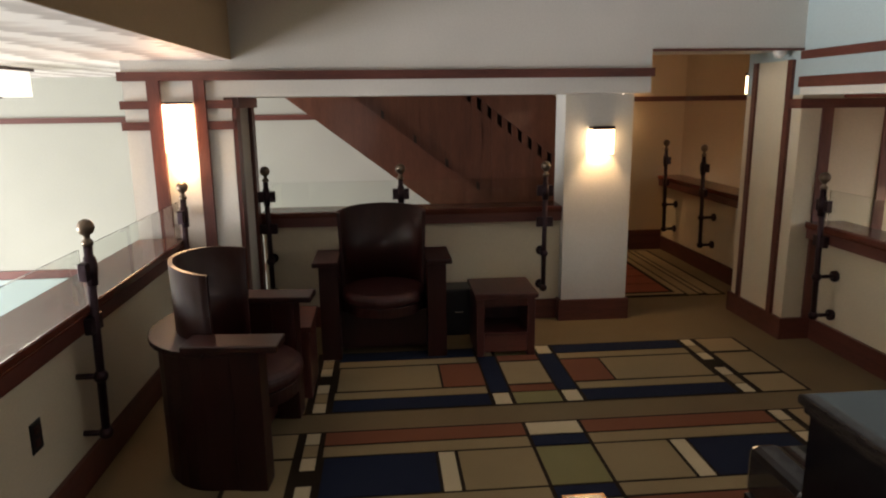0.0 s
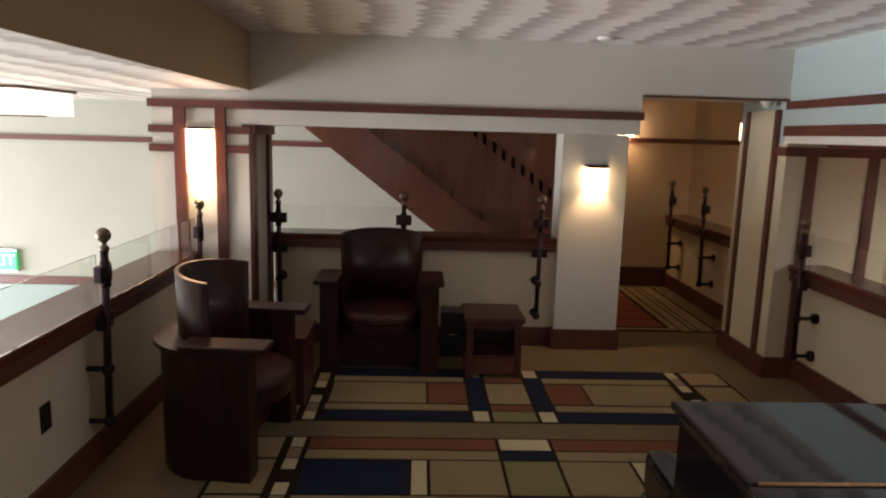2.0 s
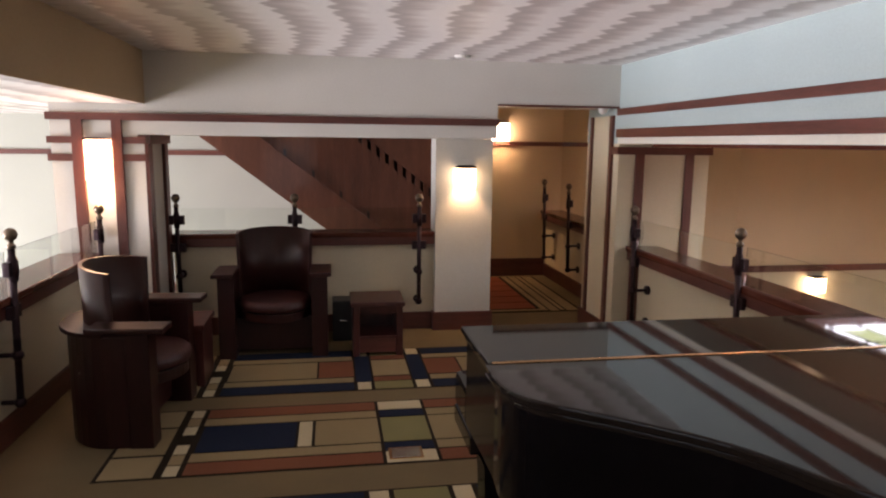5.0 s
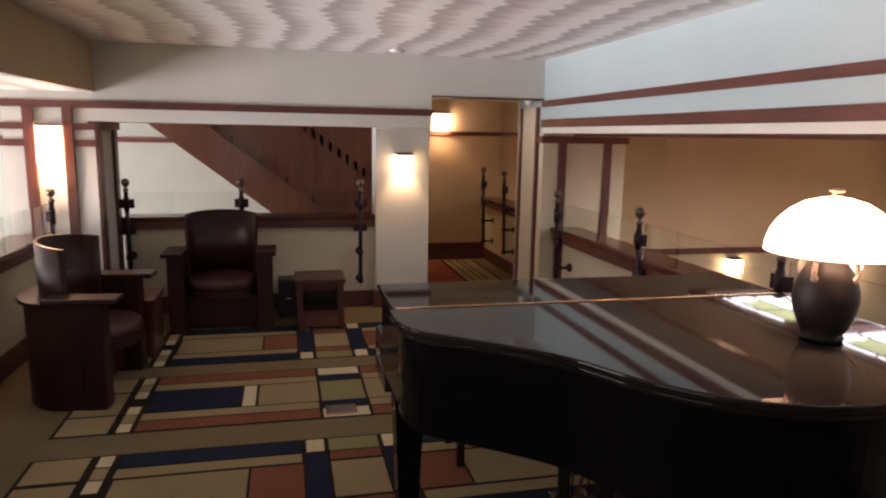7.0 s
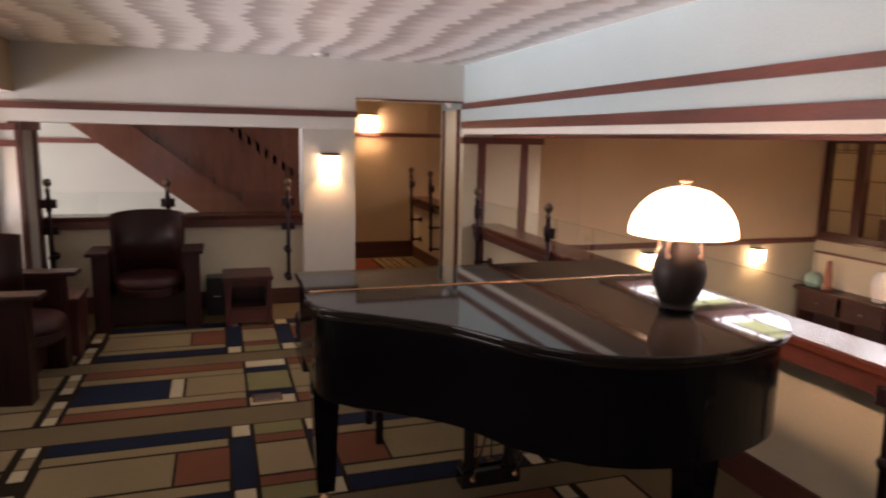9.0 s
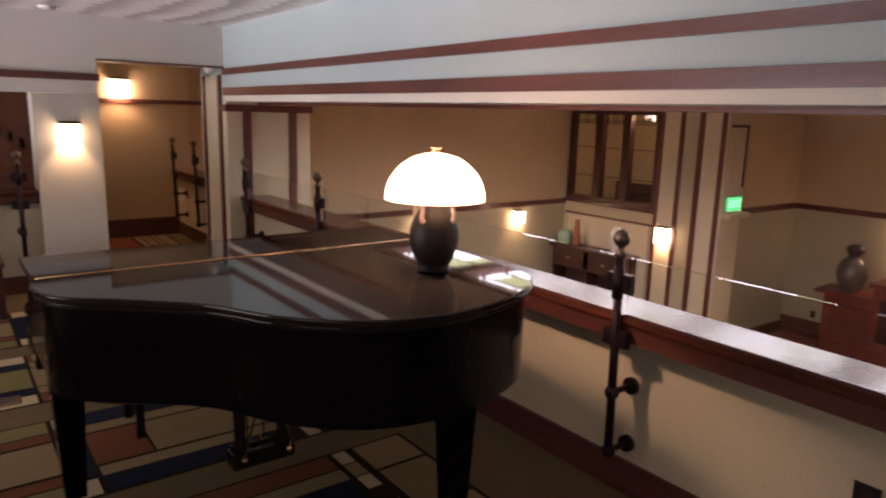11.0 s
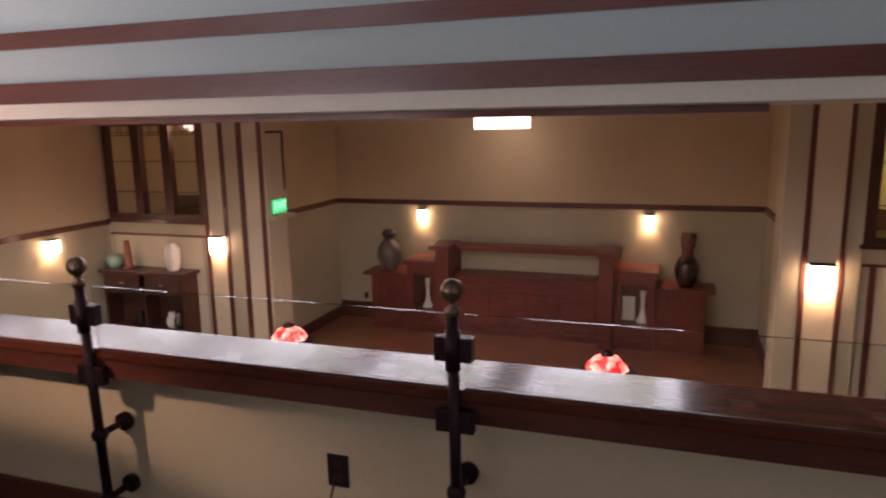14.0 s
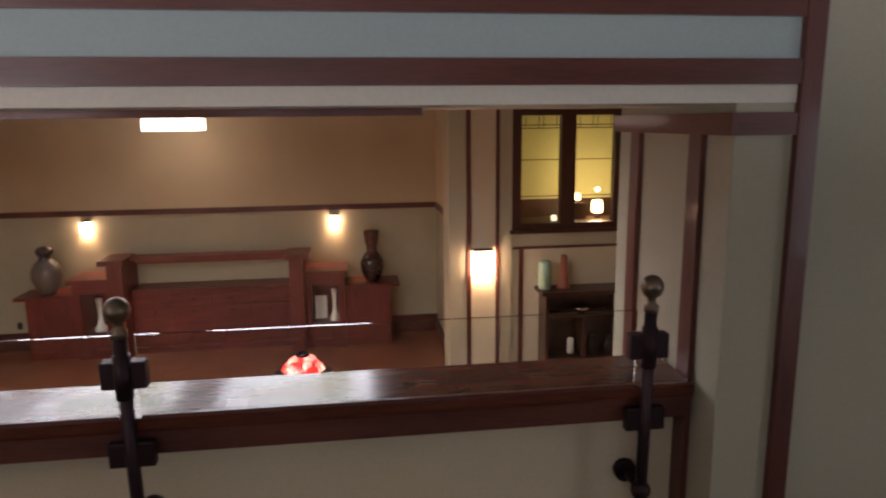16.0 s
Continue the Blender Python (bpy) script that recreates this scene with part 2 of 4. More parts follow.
def boxes(spans, bevel=0.0):
    """A bmesh of boxes (x0, x1, y0, y1, z0, z1)."""
    bm = bmesh.new()
    for x0, x1, y0, y1, z0, z1 in spans:
        m = Matrix.Translation(((x0 + x1) / 2, (y0 + y1) / 2, (z0 + z1) / 2)) @ Matrix.Diagonal((x1 - x0, y1 - y0, z1 - z0, 1))
        bmesh.ops.create_cube(bm, size=1, matrix=m)
    if bevel:
        bmesh.ops.bevel(bm, geom=bm.edges[:], offset=bevel, segments=2, affect="EDGES", profile=0.5)
    return bm


def slab(outline, z0, z1, bevel=0.0):
    """An upright prism over an outline of (x, y)."""
    bm = bmesh.new()
    face = bm.faces.new([bm.verts.new((x, y, z0)) for x, y in outline])
    out = bmesh.ops.extrude_face_region(bm, geom=[face])
    for v in out["geom"]:
        if isinstance(v, bmesh.types.BMVert):
            v.co.z = z1
    bmesh.ops.recalc_face_normals(bm, faces=bm.faces[:])
    if bevel:
        rim = [e for e in bm.edges if abs(e.verts[0].co.z - e.verts[1].co.z) < 1e-6]
        bmesh.ops.bevel(bm, geom=rim, offset=bevel, segments=3, affect="EDGES", profile=0.5)
    return bm


def lathe(profile, at=(0, 0, 0), n=28):
    """A turned solid from (radius, z) pairs."""
    bm = bmesh.new()
    rings = []
    for r, z in profile:
        rings.append([bm.verts.new((at[0] + max(r, 0.0005) * math.cos(2 * math.pi * k / n), at[1] + max(r, 0.0005) * math.sin(2 * math.pi * k / n), at[2] + z)) for k in range(n)])
    for a, b in zip(rings, rings[1:]):
        for k in range(n):
            bm.faces.new((a[k], a[(k + 1) % n], b[(k + 1) % n], b[k]))
    bm.faces.new(rings[0][::-1])
    bm.faces.new(rings[-1])
    bmesh.ops.recalc_face_normals(bm, faces=bm.faces[:])
    for f in bm.faces:
        f.smooth = True
    return bm


def rod(p, q, r, n=12):
    bm = bmesh.new()
    p, q = Vector(p), Vector(q)
    m = Matrix.Translation((p + q) / 2) @ (q - p).to_track_quat("Z", "Y").to_matrix().to_4x4()
    bmesh.ops.create_cone(bm, cap_ends=True, segments=n, radius1=r, radius2=r, depth=(q - p).length, matrix=m)
    for f in bm.faces:
        f.smooth = len(f.verts) == 4
    return bm


def ball(at, r):
    bm = bmesh.new()
    bmesh.ops.create_uvsphere(bm, u_segments=20, v_segments=12, radius=r, matrix=Matrix.Translation(at))
    for f in bm.faces:
        f.smooth = True
    return bm


def part(name, bm, material, parent=None, label="", kind=""):
    me = bpy.data.meshes.new(name)
    bm.to_mesh(me)
    bm.free()
    for m in material if isinstance(material, (list, tuple)) else [material]:
        me.materials.append(m)
    ob = new(name, me)
    ob.parent = parent
    return tagged(ob, label, kind=kind)


def thing(name, m, label, category, group=""):
    ob = new(name)
    ob.empty_display_size = 0.1
    ob.matrix_world = m
    return tagged(ob, label, category, group)


def built(name, spans, material, label="", bevel=0.0):
    """A piece of the setting."""
    return part(name, boxes(spans, bevel), material, None, label, "structure")


# ---- the mezzanine's shell ----
CEIL, LOW, EAST, NORTH = 2.25, 1.88, 3.02, 4.30
built("ceiling_mezzanine", [(-0.54, EAST, -6.4, 4.30, CEIL, CEIL + 0.1)], PAPER, "silver-grey ceiling paper with jagged woven bands")
built("ceiling_lobby", [(-8.0, -0.66, -6.4, 6.6, LOW, LOW + 0.1), (-0.66, -0.545, -6.4, 4.299, LOW, LOW + 0.0018)], PAPER, "low silver-papered ceiling over the lobby void")
built("soffit_west", [(-0.66, -0.54, -6.4, 4.30, LOW + 0.002, CEIL + 0.1)], SHADED_TAN, "plastered step between low and high ceiling, its shade put into the tan")
built("beam_north", [(-1.18, 2.03, NORTH, 4.85, 1.665, CEIL + 0.1)], SAGE, "pale plaster beam over the stair opening")
built("wall_over_hall", [(2.03, EAST, NORTH, 4.85, 1.93, CEIL + 0.1)], SAGE, "pale plaster wall over the hall opening")
built("pillar", [(1.635, 2.13, 4.85, 5.12, 0.0, 1.665)], SAGE, "square plaster pillar with a wall lamp")
built("trim", [(-1.20, 2.045, NORTH - 0.022, NORTH, 1.762, 1.815)], WOOD_X, "mahogany rail along the north beam")
built("trim", [(2.03, EAST, NORTH - 0.008, NORTH + 0.03, 1.915, 1.93)], WOOD_X)
built("baseboard", [(1.615, 2.15, 4.83, 5.14, 0.0, 0.16)], WOOD_X, "mahogany base round the pillar")
built("floor_mezzanine", [(-1.0, 3.3, -6.4, 5.12, -0.25, 0.0), (1.9, 3.5, 5.12, 7.2, -0.25, 0.0)], C_TAN, "tan wool carpet")
# unseen wall added to keep the lobby's daylight off the header's south part
built("light_block_west", [(-1.06, -0.985, -6.4, -2.9, 0.821, LOW), (-1.06, -0.985, -0.9, 0.2, 0.821, LOW), (-1.06, -0.985, -2.9, -0.9, 0.821, 1.15), (-1.06, -0.985, -2.9, -0.9, LOW - 0.06, LOW)], SAGE, "unseen plaster wall added to hold back lobby daylight, with an opening")
built("wall_south", [(-8.1, 3.4, -6.5, -6.4, -2.05, 2.4)], WHITE, "pale plaster wall")

# north-west column with its lantern
built("column_north_west", [(-1.18, -0.56, NORTH + 0.002, 4.90, -2.05, 1.665)], SAGE, "pale plaster column with mahogany straps")
for x0, x1 in ((-1.035, -0.962), (-0.768, -0.702)):
    built("trim", [(x0, x1, NORTH - 0.03, NORTH, 0.0, 1.762)], WOOD_Z)
for z0, z1 in ((1.600, 1.648), (1.476, 1.526)):
    built("trim", [(-1.20, -1.035, NORTH - 0.02, NORTH, z0, z1)], WOOD_X)
    built("trim", [(-0.702, -0.545, NORTH - 0.02, NORTH, z0, z1)], WOOD_X)
for y0, y1 in ((4.305, 4.42), (4.80, 4.90)):
    built("trim", [(-0.56, -0.535, y0, y1, 0.0, 1.60)], WOOD_Z, "mahogany strip on the column's flank")
built("trim", [(-0.60, -0.515, 4.29, 4.91, 1.60, 1.664)], EBONY, "dark walnut capital strip")

# parapets: wall, cap, fascia, base


def parapet(name, axis, face, side, a, b, depth, label, over=0.11, z=0.82):
    """A half wall with its face at x (axis 'y') or y (axis 'x'); side: which way the wall lies from its face."""
    def span(u0, u1, z0, z1, trim=0.0):
        lo, hi = sorted((face + side * u0, face + side * u1))
        return (lo, hi, a, b, z0, z1) if axis == "y" else (a, b, lo, hi, z0, z1)
    wood, cap = (WOOD_Y, CAP_Y) if axis == "y" else (WOOD_X, CAP_X)
    built(name, [span(0.0, depth - over * 0.4, -0.25, z - 0.04)], CREAM, label)
    built("parapet_cap", [span(-over, depth, z - 0.035, z)], cap, "broad lacquered mahogany parapet cap", 0.006)
    built("trim", [span(-over + 0.016, -over + 0.04, z - 0.112, z - 0.044)], wood, "mahogany fascia under the parapet cap")
    built("trim", [span(-over + 0.008, -over + 0.04, z - 0.0435, z - 0.0355)], cap, "thin bead under the parapet cap")
    built("baseboard", [span(-0.02, -0.0005, 0.0, 0.15)], wood, "dark mahogany baseboard")


parapet("parapet_east", "y", 3.235, 1, -2.961, 4.251, 0.15, "cream plaster parapet above the great room", over=0.125)
parapet("parapet_west", "y", -0.98, -1, -6.4, 4.28, 0.20, "cream plaster parapet above the lobby", over=0.095)
parapet("parapet_north", "x", 4.93, 1, -0.535, 1.635, 0.20, "cream plaster parapet beside the stair", over=0.06, z=0.87)
parapet("parapet_hall", "y", 3.39, 1, 4.95, 7.2, 0.20, "cream plaster parapet along the hall", over=0.08, z=0.82)

# east side: header, piers and trims
built("header_east", [(EAST, 3.34, -3.20, 4.95, 1.64, CEIL + 0.1)], GREY, "cool grey plaster header above the long opening")
for z0, z1 in ((1.688, 1.753), (1.860, 1.912)):
    built("trim", [(EAST - 0.02, EAST, -3.148, NORTH - 0.001, z0, z1)], RAIL_Y, "mahogany rail along the header")
built("wall_panel", [(EAST - 0.004, EAST, -3.148, NORTH - 0.001, 1.6405, 1.6875)], PALE, "pale cream band under the lower header rail")
built("trim", [(3.30, 3.36, -2.17, 4.27, 1.618, 1.64)], CAP_Y, "lacquered mahogany edge strip under the header")
built("pier_north", [(EAST + 0.001, 3.80, 4.27, 4.95, -2.05, 1.64)], CREAM, "cream plaster pier with mahogany strips")
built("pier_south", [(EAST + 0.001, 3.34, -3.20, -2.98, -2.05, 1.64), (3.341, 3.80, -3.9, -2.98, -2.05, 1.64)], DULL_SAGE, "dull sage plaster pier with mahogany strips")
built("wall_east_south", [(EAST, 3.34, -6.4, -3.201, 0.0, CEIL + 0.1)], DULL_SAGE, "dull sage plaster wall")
for x0, x1, z0 in ((3.16, 3.234, 0.15), (3.59, 3.662, -0.6)):
    built("trim", [(x0, x1, 4.252, 4.27, z0, 1.555)], WOOD_Z)
    built("trim", [(x0, x1, -2.98, -2.962, z0, 1.555)], WOOD_Z)
built("trim", [(EAST - 0.02, 3.82, 4.248, 4.27, 1.555, 1.615)], WOOD_X)
built("trim", [(EAST - 0.02, 3.82, -2.98, -2.958, 1.555, 1.615)], WOOD_X)
built("trim", [(EAST - 0.02, EAST, -3.148, -2.98, 1.555, 1.615)], WOOD_Y)
built("trim", [(EAST - 0.02, EAST, 4.2705, 4.375, 1.555, 1.615)], WOOD_Y)
built("trim", [(EAST - 0.024, EAST, -3.205, -3.148, 0.0, CEIL)], WOOD_Z)
for y0, y1 in ((4.375, 4.43), (4.80, 4.85)):
    built("trim", [(EAST - 0.022, EAST, y0, y1, 0.15, 1.863)], WOOD_Z)
built("baseboard", [(EAST - 0.02, EAST, 4.25, 4.97, 0.0, 0.15)], WOOD_Y)
built("baseboard", [(EAST, 3.235, 4.25, 4.27, 0.0, 0.15)], WOOD_X)
built("baseboard", [(EAST - 0.02, EAST, -6.4, -2.96, 0.0, 0.15)], WOOD_Y)
built("wall_panel", [(EAST - 0.006, EAST, 4.43, 4.80, 0.15, 1.863)], CREAM, "cream panel between two mahogany strips")

# hall
built("wall_hall_end", [(1.0, 3.565, 7.2, 7.3, -2.05, 2.3)], TAN, "tan plaster end wall of the hall")
built("wall_hall_west", [(1.9, 2.0, 5.12, 7.2, 0.0, 2.3)], TAN, "tan plaster hall wall")
built("ceiling_hall", [(1.9, 5.6, 4.85, 7.37, 2.2, 2.3)], WHITE, "pale hall ceiling")
built("trim", [(2.0, 3.565, 7.18, 7.2, 1.605, 1.657)], WOOD_X)
part("trim", slab([(3.58, 7.244), (4.6, 6.908), (4.6, 6.93), (3.58, 7.264)], 1.605, 1.657), WOOD_X, None, "", "structure")
built("baseboard", [(2.0, 3.37, 7.18, 7.2, 0.0, 0.22)], WOOD_X)

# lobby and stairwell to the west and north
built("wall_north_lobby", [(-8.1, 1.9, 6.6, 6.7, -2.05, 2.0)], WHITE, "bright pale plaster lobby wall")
built("trim", [(-8.0, 1.9, 6.58, 6.6, 1.475, 1.525)], WOOD_X, "mahogany rail on the lobby wall")
built("trim", [(-8.0, 1.0, 6.58, 6.6, 0.03, 0.11)], WOOD_X, "mahogany head rail over the lower lobby doors")
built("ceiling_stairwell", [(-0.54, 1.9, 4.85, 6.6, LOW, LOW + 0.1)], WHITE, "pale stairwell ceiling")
built("floor_lobby", [(-8.1, -1.0, -6.5, 6.7, -2.15, -2.05)], C_OLIVE, "dim lobby carpet far below")
built("wall_west", [(-8.2, -8.1, -6.5, 6.7, -2.15, 2.0)], WHITE, "pale plaster lobby wall")
built("wall_lower_door_zone", [(-4.6, -1.4, 6.56, 6.598, -2.05, 0.03)], GREY, "grey-green lower door wall")
built("floor_stairwell", [(-1.0, 1.9, 5.12, 6.6, -2.15, -2.05)], FLOOR_WOOD)

# great room
GF, GC, GX, GB, GN, GS = -2.05, 1.70, 9.8, 12.8, 6.6, -5.9
GE = 1.82  # ceiling beyond the laylight
built("floor_great_room", [(3.3, 13.0, GS - 0.1, 7.0, GF - 0.1, GF)], FLOOR_WOOD, "red-brown boarded floor")
built("wall_great_north_upper", [(5.6, GX, GN, GN + 0.1, 0.17, GE)], TAN, "tan plaster above the wall rail")
built("wall_great_north_lower", [(5.6, GX, GN, GN + 0.1, GF, 0.17)], OLIVE, "olive plaster below the wall rail")
built("trim", [(5.6, GX, GN - 0.025, GN, 0.10, 0.18)], WOOD_X, "mahogany wall rail")
built("wall_great_south_upper", [(3.3, GX, GS - 0.1, GS, 0.17, GE)], TAN)
built("wall_great_south_lower", [(3.3, GX, GS - 0.1, GS, GF, 0.17)], OLIVE)
built("wall_great_west", [(3.30, 3.385, -2.98, 4.27, GF, -0.25)], OLIVE)
built("wall_great_west_south", [(3.345, 3.385, GS, -3.9, GF, 1.64)], OLIVE)
SPLAY = [(3.566, 7.27), (5.6, GN), (5.6, GN + 0.1), (3.566, 7.37)]
part("wall_splayed_upper", slab(SPLAY, 0.17, 2.3), TAN, None, "tan plaster wall running on from the hall", "structure")
part("wall_splayed_lower", slab(SPLAY, GF, 0.17), OLIVE, None, "olive plaster below the wall rail", "structure")
part("trim", slab([(3.58, 7.24), (5.6, GN - 0.025), (5.6, GN), (3.58, 7.264)], 0.10, 0.18), WOOD_X, None, "", "structure")
built("wall_hall_side", [(4.6, 4.7, 4.95, 6.85, 1.80, 2.3)], TAN)
built("wall_over_pier", [(3.34, 4.7, 4.87, 4.95, 1.64, 2.3)], TAN)
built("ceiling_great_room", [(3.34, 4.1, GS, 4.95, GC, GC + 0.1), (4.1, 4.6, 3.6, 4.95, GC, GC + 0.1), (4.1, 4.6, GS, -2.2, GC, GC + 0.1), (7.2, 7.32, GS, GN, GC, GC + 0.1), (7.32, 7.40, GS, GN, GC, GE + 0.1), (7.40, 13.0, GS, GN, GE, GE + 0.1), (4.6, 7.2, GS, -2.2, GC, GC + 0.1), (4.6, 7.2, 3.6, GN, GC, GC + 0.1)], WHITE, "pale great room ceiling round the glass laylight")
# west-facing end wall: two blocks with windows over bookcase niches, a deep alcove between
for tag, y0, y1 in (("north", 4.72, 6.6), ("south", -5.9, -3.99)):
    built("wall_end_" + tag, [(GX, GX + 0.15, y0, y1, -0.04, 0.20), (GX, GX + 0.15, y0, y0 + 0.10, GF, -0.04), (GX, GX + 0.15, y1 - 0.10, y1, GF, -0.04)], OLIVE, "olive end wall with a niche for pots")
    built("wall_panel", [(GX - 0.005, GX + 0.15, y0 + 0.101, y1 - 0.101, GF, -0.041)], CREAM, "cream back of the niche")
    built("trim", [(GX - 0.012, GX, y0 + 0.02, y1 - 0.02, -0.06, -0.025)], WOOD_Y)
built("column_north", [(GX - 0.03, 10.29, 3.62, 4.72, GF, GE)], CREAM, "cream column with mahogany strips")
built("column_south", [(GX - 0.03, 10.29, -3.99, -3.164, GF, GE)], CREAM, "cream column with mahogany strips")
built("wall_panel", [(GX - 0.036, GX - 0.03, 4.07, 4.305, GF, GE)], OLIVE, "olive inset strip")
built("wall_panel", [(GX - 0.036, GX - 0.03, -3.392, -3.168, GF, GE)], OLIVE, "olive inset strip")
built("wall_panel", [(GX - 0.036, GX - 0.03, -3.99, -3.824, GF, GE)], OLIVE, "olive inset strip")
for y0, y1 in ((4.66, 4.72), (4.305, 4.378), (3.99, 4.07), (3.65, 3.72), (-3.450, -3.393), (-3.823, -3.775)):
    built("trim", [(GX - 0.05, GX - 0.03, y0, y1, GF, GE)], WOOD_Z)
built("wall_alcove_back_upper", [(GB, GB + 0.1, -3.5, 4.15, 0.18, GE)], TAN, "tan plaster above the wall rail")
built("wall_alcove_back_lower", [(GB, GB + 0.1, -3.5, 4.15, GF, 0.18)], OLIVE, "olive plaster below the wall rail")
built("trim", [(GB - 0.03, GB, -3.38, 4.05, 0.15, 0.24)], WOOD_Y, "mahogany wall rail")
for y, s in ((4.05, 1), (-3.38, -1)):
    lo, hi = sorted((y, y + 0.1 * s))
    built("wall_alcove_side", [(11.0, GB, lo, hi, GF, 0.18)], OLIVE)
    built("wall_alcove_side_upper", [(11.0, GB, lo, hi, 0.18, GE)], TAN)
    built("wall_alcove_return", [(10.29, 11.0, lo, hi, GF, GE)], TAN)
    lo, hi = sorted((y, y - 0.03 * s))
    built("trim", [(10.97, GB - 0.03, lo, hi, 0.15, 0.24)], WOOD_X)
    built("baseboard", [(10.29, GB - 0.03, lo, hi, GF, GF + 0.2)], WOOD_X)
built("baseboard", [(GB - 0.03, GB, -3.38, 4.05, GF, GF + 0.3)], WOOD_Y)
built("trim", [(GX - 0.05, GX - 0.036, -3.988, -3.825, GE - 0.06, GE - 0.001)], WOOD_Y)
built("trim", [(10.25, 10.29, -3.16, 3.61, GE - 0.05, GE - 0.001)], WOOD_Y, "mahogany strip over the alcove opening")
built("trim", [(10.97, 11.42, -3.378, -3.33, 0.06, 0.15)], WOOD_X, "short dropped end of the alcove rail")
built("trim", [(GX - 0.02, GX - 0.006, -4.15, -4.09, GF, -0.06)], WOOD_Z, "mahogany strip beside the pottery niche")
built("exit_ledge", [(9.80, 10.34, 3.50, 3.619, 0.235, 0.30)], CREAM, "small cream ledge under the exit sign")
built("wall_panel", [(9.86, 10.22, 3.612, 3.62, 0.66, 1.50)], CREAM, "cream wall panel with a dark edge")
built("trim", [(9.83, 10.26, 3.60, 3.62, 1.50, 1.54)], EBONY)
built("trim", [(10.22, 10.26, 3.60, 3.62, 0.66, 1.50)], EBONY)


def window(tag, y0, y1, z0, z1, bays, room, head, side, mull):
    top = tagged(new("window_" + tag), "dark mahogany window with leaded panes", kind="structure")
    top.location = (GX, (y0 + y1) / 2, z0)
    h, half = z1 - z0, (y1 - y0) / 2
    part("window_frame", boxes([(-0.03, 0.09, -half, half, h - head, h), (-0.03, 0.09, -half, half, 0.0, 0.08), (-0.03, 0.09, -half, -half + side, 0.08, h - head), (-0.03, 0.09, half - side, half, 0.08, h - head)]), WINDOW_WOOD, top)
    part("window_sill", boxes([(-0.06, 0.10, -half - 0.03, half + 0.03, -0.05, 0.0)]), WINDOW_WOOD, top)
    w = (2 * half - 2 * side) / bays
    for k in range(bays):
        a = -half + side + k * w
        if k:
            part("mullion", boxes([(-0.03, 0.09, a - mull, a + mull, 0.08, h - head)]), WINDOW_WOOD, top)
        lo, hi = a + (mull if k else 0), a + w - (mull if k < bays - 1 else 0)
        pane = part("pane", boxes([(0.02, 0.026, lo, hi, 0.08, h - head)]), room, top)
        pane.visible_shadow = False
        bars = [(0.010, 0.019, lo, hi, z - 0.006, z + 0.006) for z in (0.43, 0.90, 1.30, 1.34)]
        bars += [(0.010, 0.019, y - 0.004, y + 0.004, 1.30, h - head) for y in (lo + 0.06, (lo + hi) / 2 - 0.03, (lo + hi) / 2 + 0.03, hi - 0.06)]
        part("lead_bar", boxes(bars), EBONY, top)
    return top


AMBER_PANE = glass("amber_glass", (0.92, 0.93, 0.72), 0.02)
window("north", 4.72, 6.55, 0.20, GE, 3, PANE, 0.18, 0.08, 0.075)
window("south", -5.475, -3.99, 0.20, GE, 2, AMBER_PANE, 0.16, 0.12, 0.095)
built("wall_end_south_side", [(GX, GX + 0.15, -5.9, -5.476, 0.20, GE)], OLIVE, "olive wall beside the leaded window")
for tag, y0, y1, mat in (("north", 4.72, 6.7, TAN), ("south", -6.0, -3.99, MUSTARD)):
    built("wall_back_room_" + tag, [(GX + 1.5, GX + 1.6, y0, y1, -0.04, GE), (GX + 0.15, GX + 1.5, y0 - 0.06, y0, -0.04, GE), (GX + 0.15, GX + 1.5, y1, y1 + 0.06, -0.04, GE)], mat, "walls of the room behind the window")
    built("wainscot_" + tag, [(GX + 1.46, GX + 1.5, y0, y1, 0.0, 0.42)], EBONY, "dark wainscot behind the window")
    built("floor_back_room_" + tag, [(GX + 0.15, GX + 1.5, y0, y1, -0.04, 0.0)], EBONY)


def small_lamp(at, r, h, label, material):
    """A shaded lamp on a short turned foot."""
    t = thing("small_lamp", Matrix.Translation(at), label, "lamp")
    part("foot", lathe([(r * 0.6, 0.0), (r * 0.6, 0.012), (0.012, 0.03), (0.012, h * 0.5)], n=16), BRONZE, t)
    part("shade", lathe([(r * 0.8, h * 0.3), (r, h * 0.4), (r, h * 0.85), (r * 0.7, h), (0.0, h * 1.01)], n=20), material, t, "glowing glass shade")


small_lamp((GX + 0.80, -5.44, 0.212), 0.075, 0.25, "small lit lamp behind the leaded window", LANTERN)
small_lamp((GX + 0.80, -5.15, 0.437), 0.035, 0.13, "tiny lit lamp behind the leaded window", LANTERN)
small_lamp((GX + 0.40, -4.68, 0.212), 0.04, 0.11, "small pale glass lamp on the inner sill", PANEL)
built("window_shelf", [(GX + 0.15, GX + 1.0, -5.9, -4.3, 0.18, 0.21), (GX + 0.72, GX + 0.88, -5.24, -5.06, 0.21, 0.435)], EBONY, "dark shelf behind the leaded window")
bulb("back_room_light_south", (GX + 0.80, -5.44, 0.62), 15, (1.0, 0.85, 0.5), 0.03)
# glowing L-shape added for a bright mark in the north panes
built("back_room_glow", [(GX + 0.36, GX + 0.42, 5.15, 5.30, 1.60, 1.65), (GX + 0.36, GX + 0.42, 5.15, 5.19, 1.55, 1.60)], PANEL, "small glowing white L-shape behind the window")
bulb("back_room_light_north", (GX + 0.3, 4.85, 1.6), 12, WARM, 0.04)

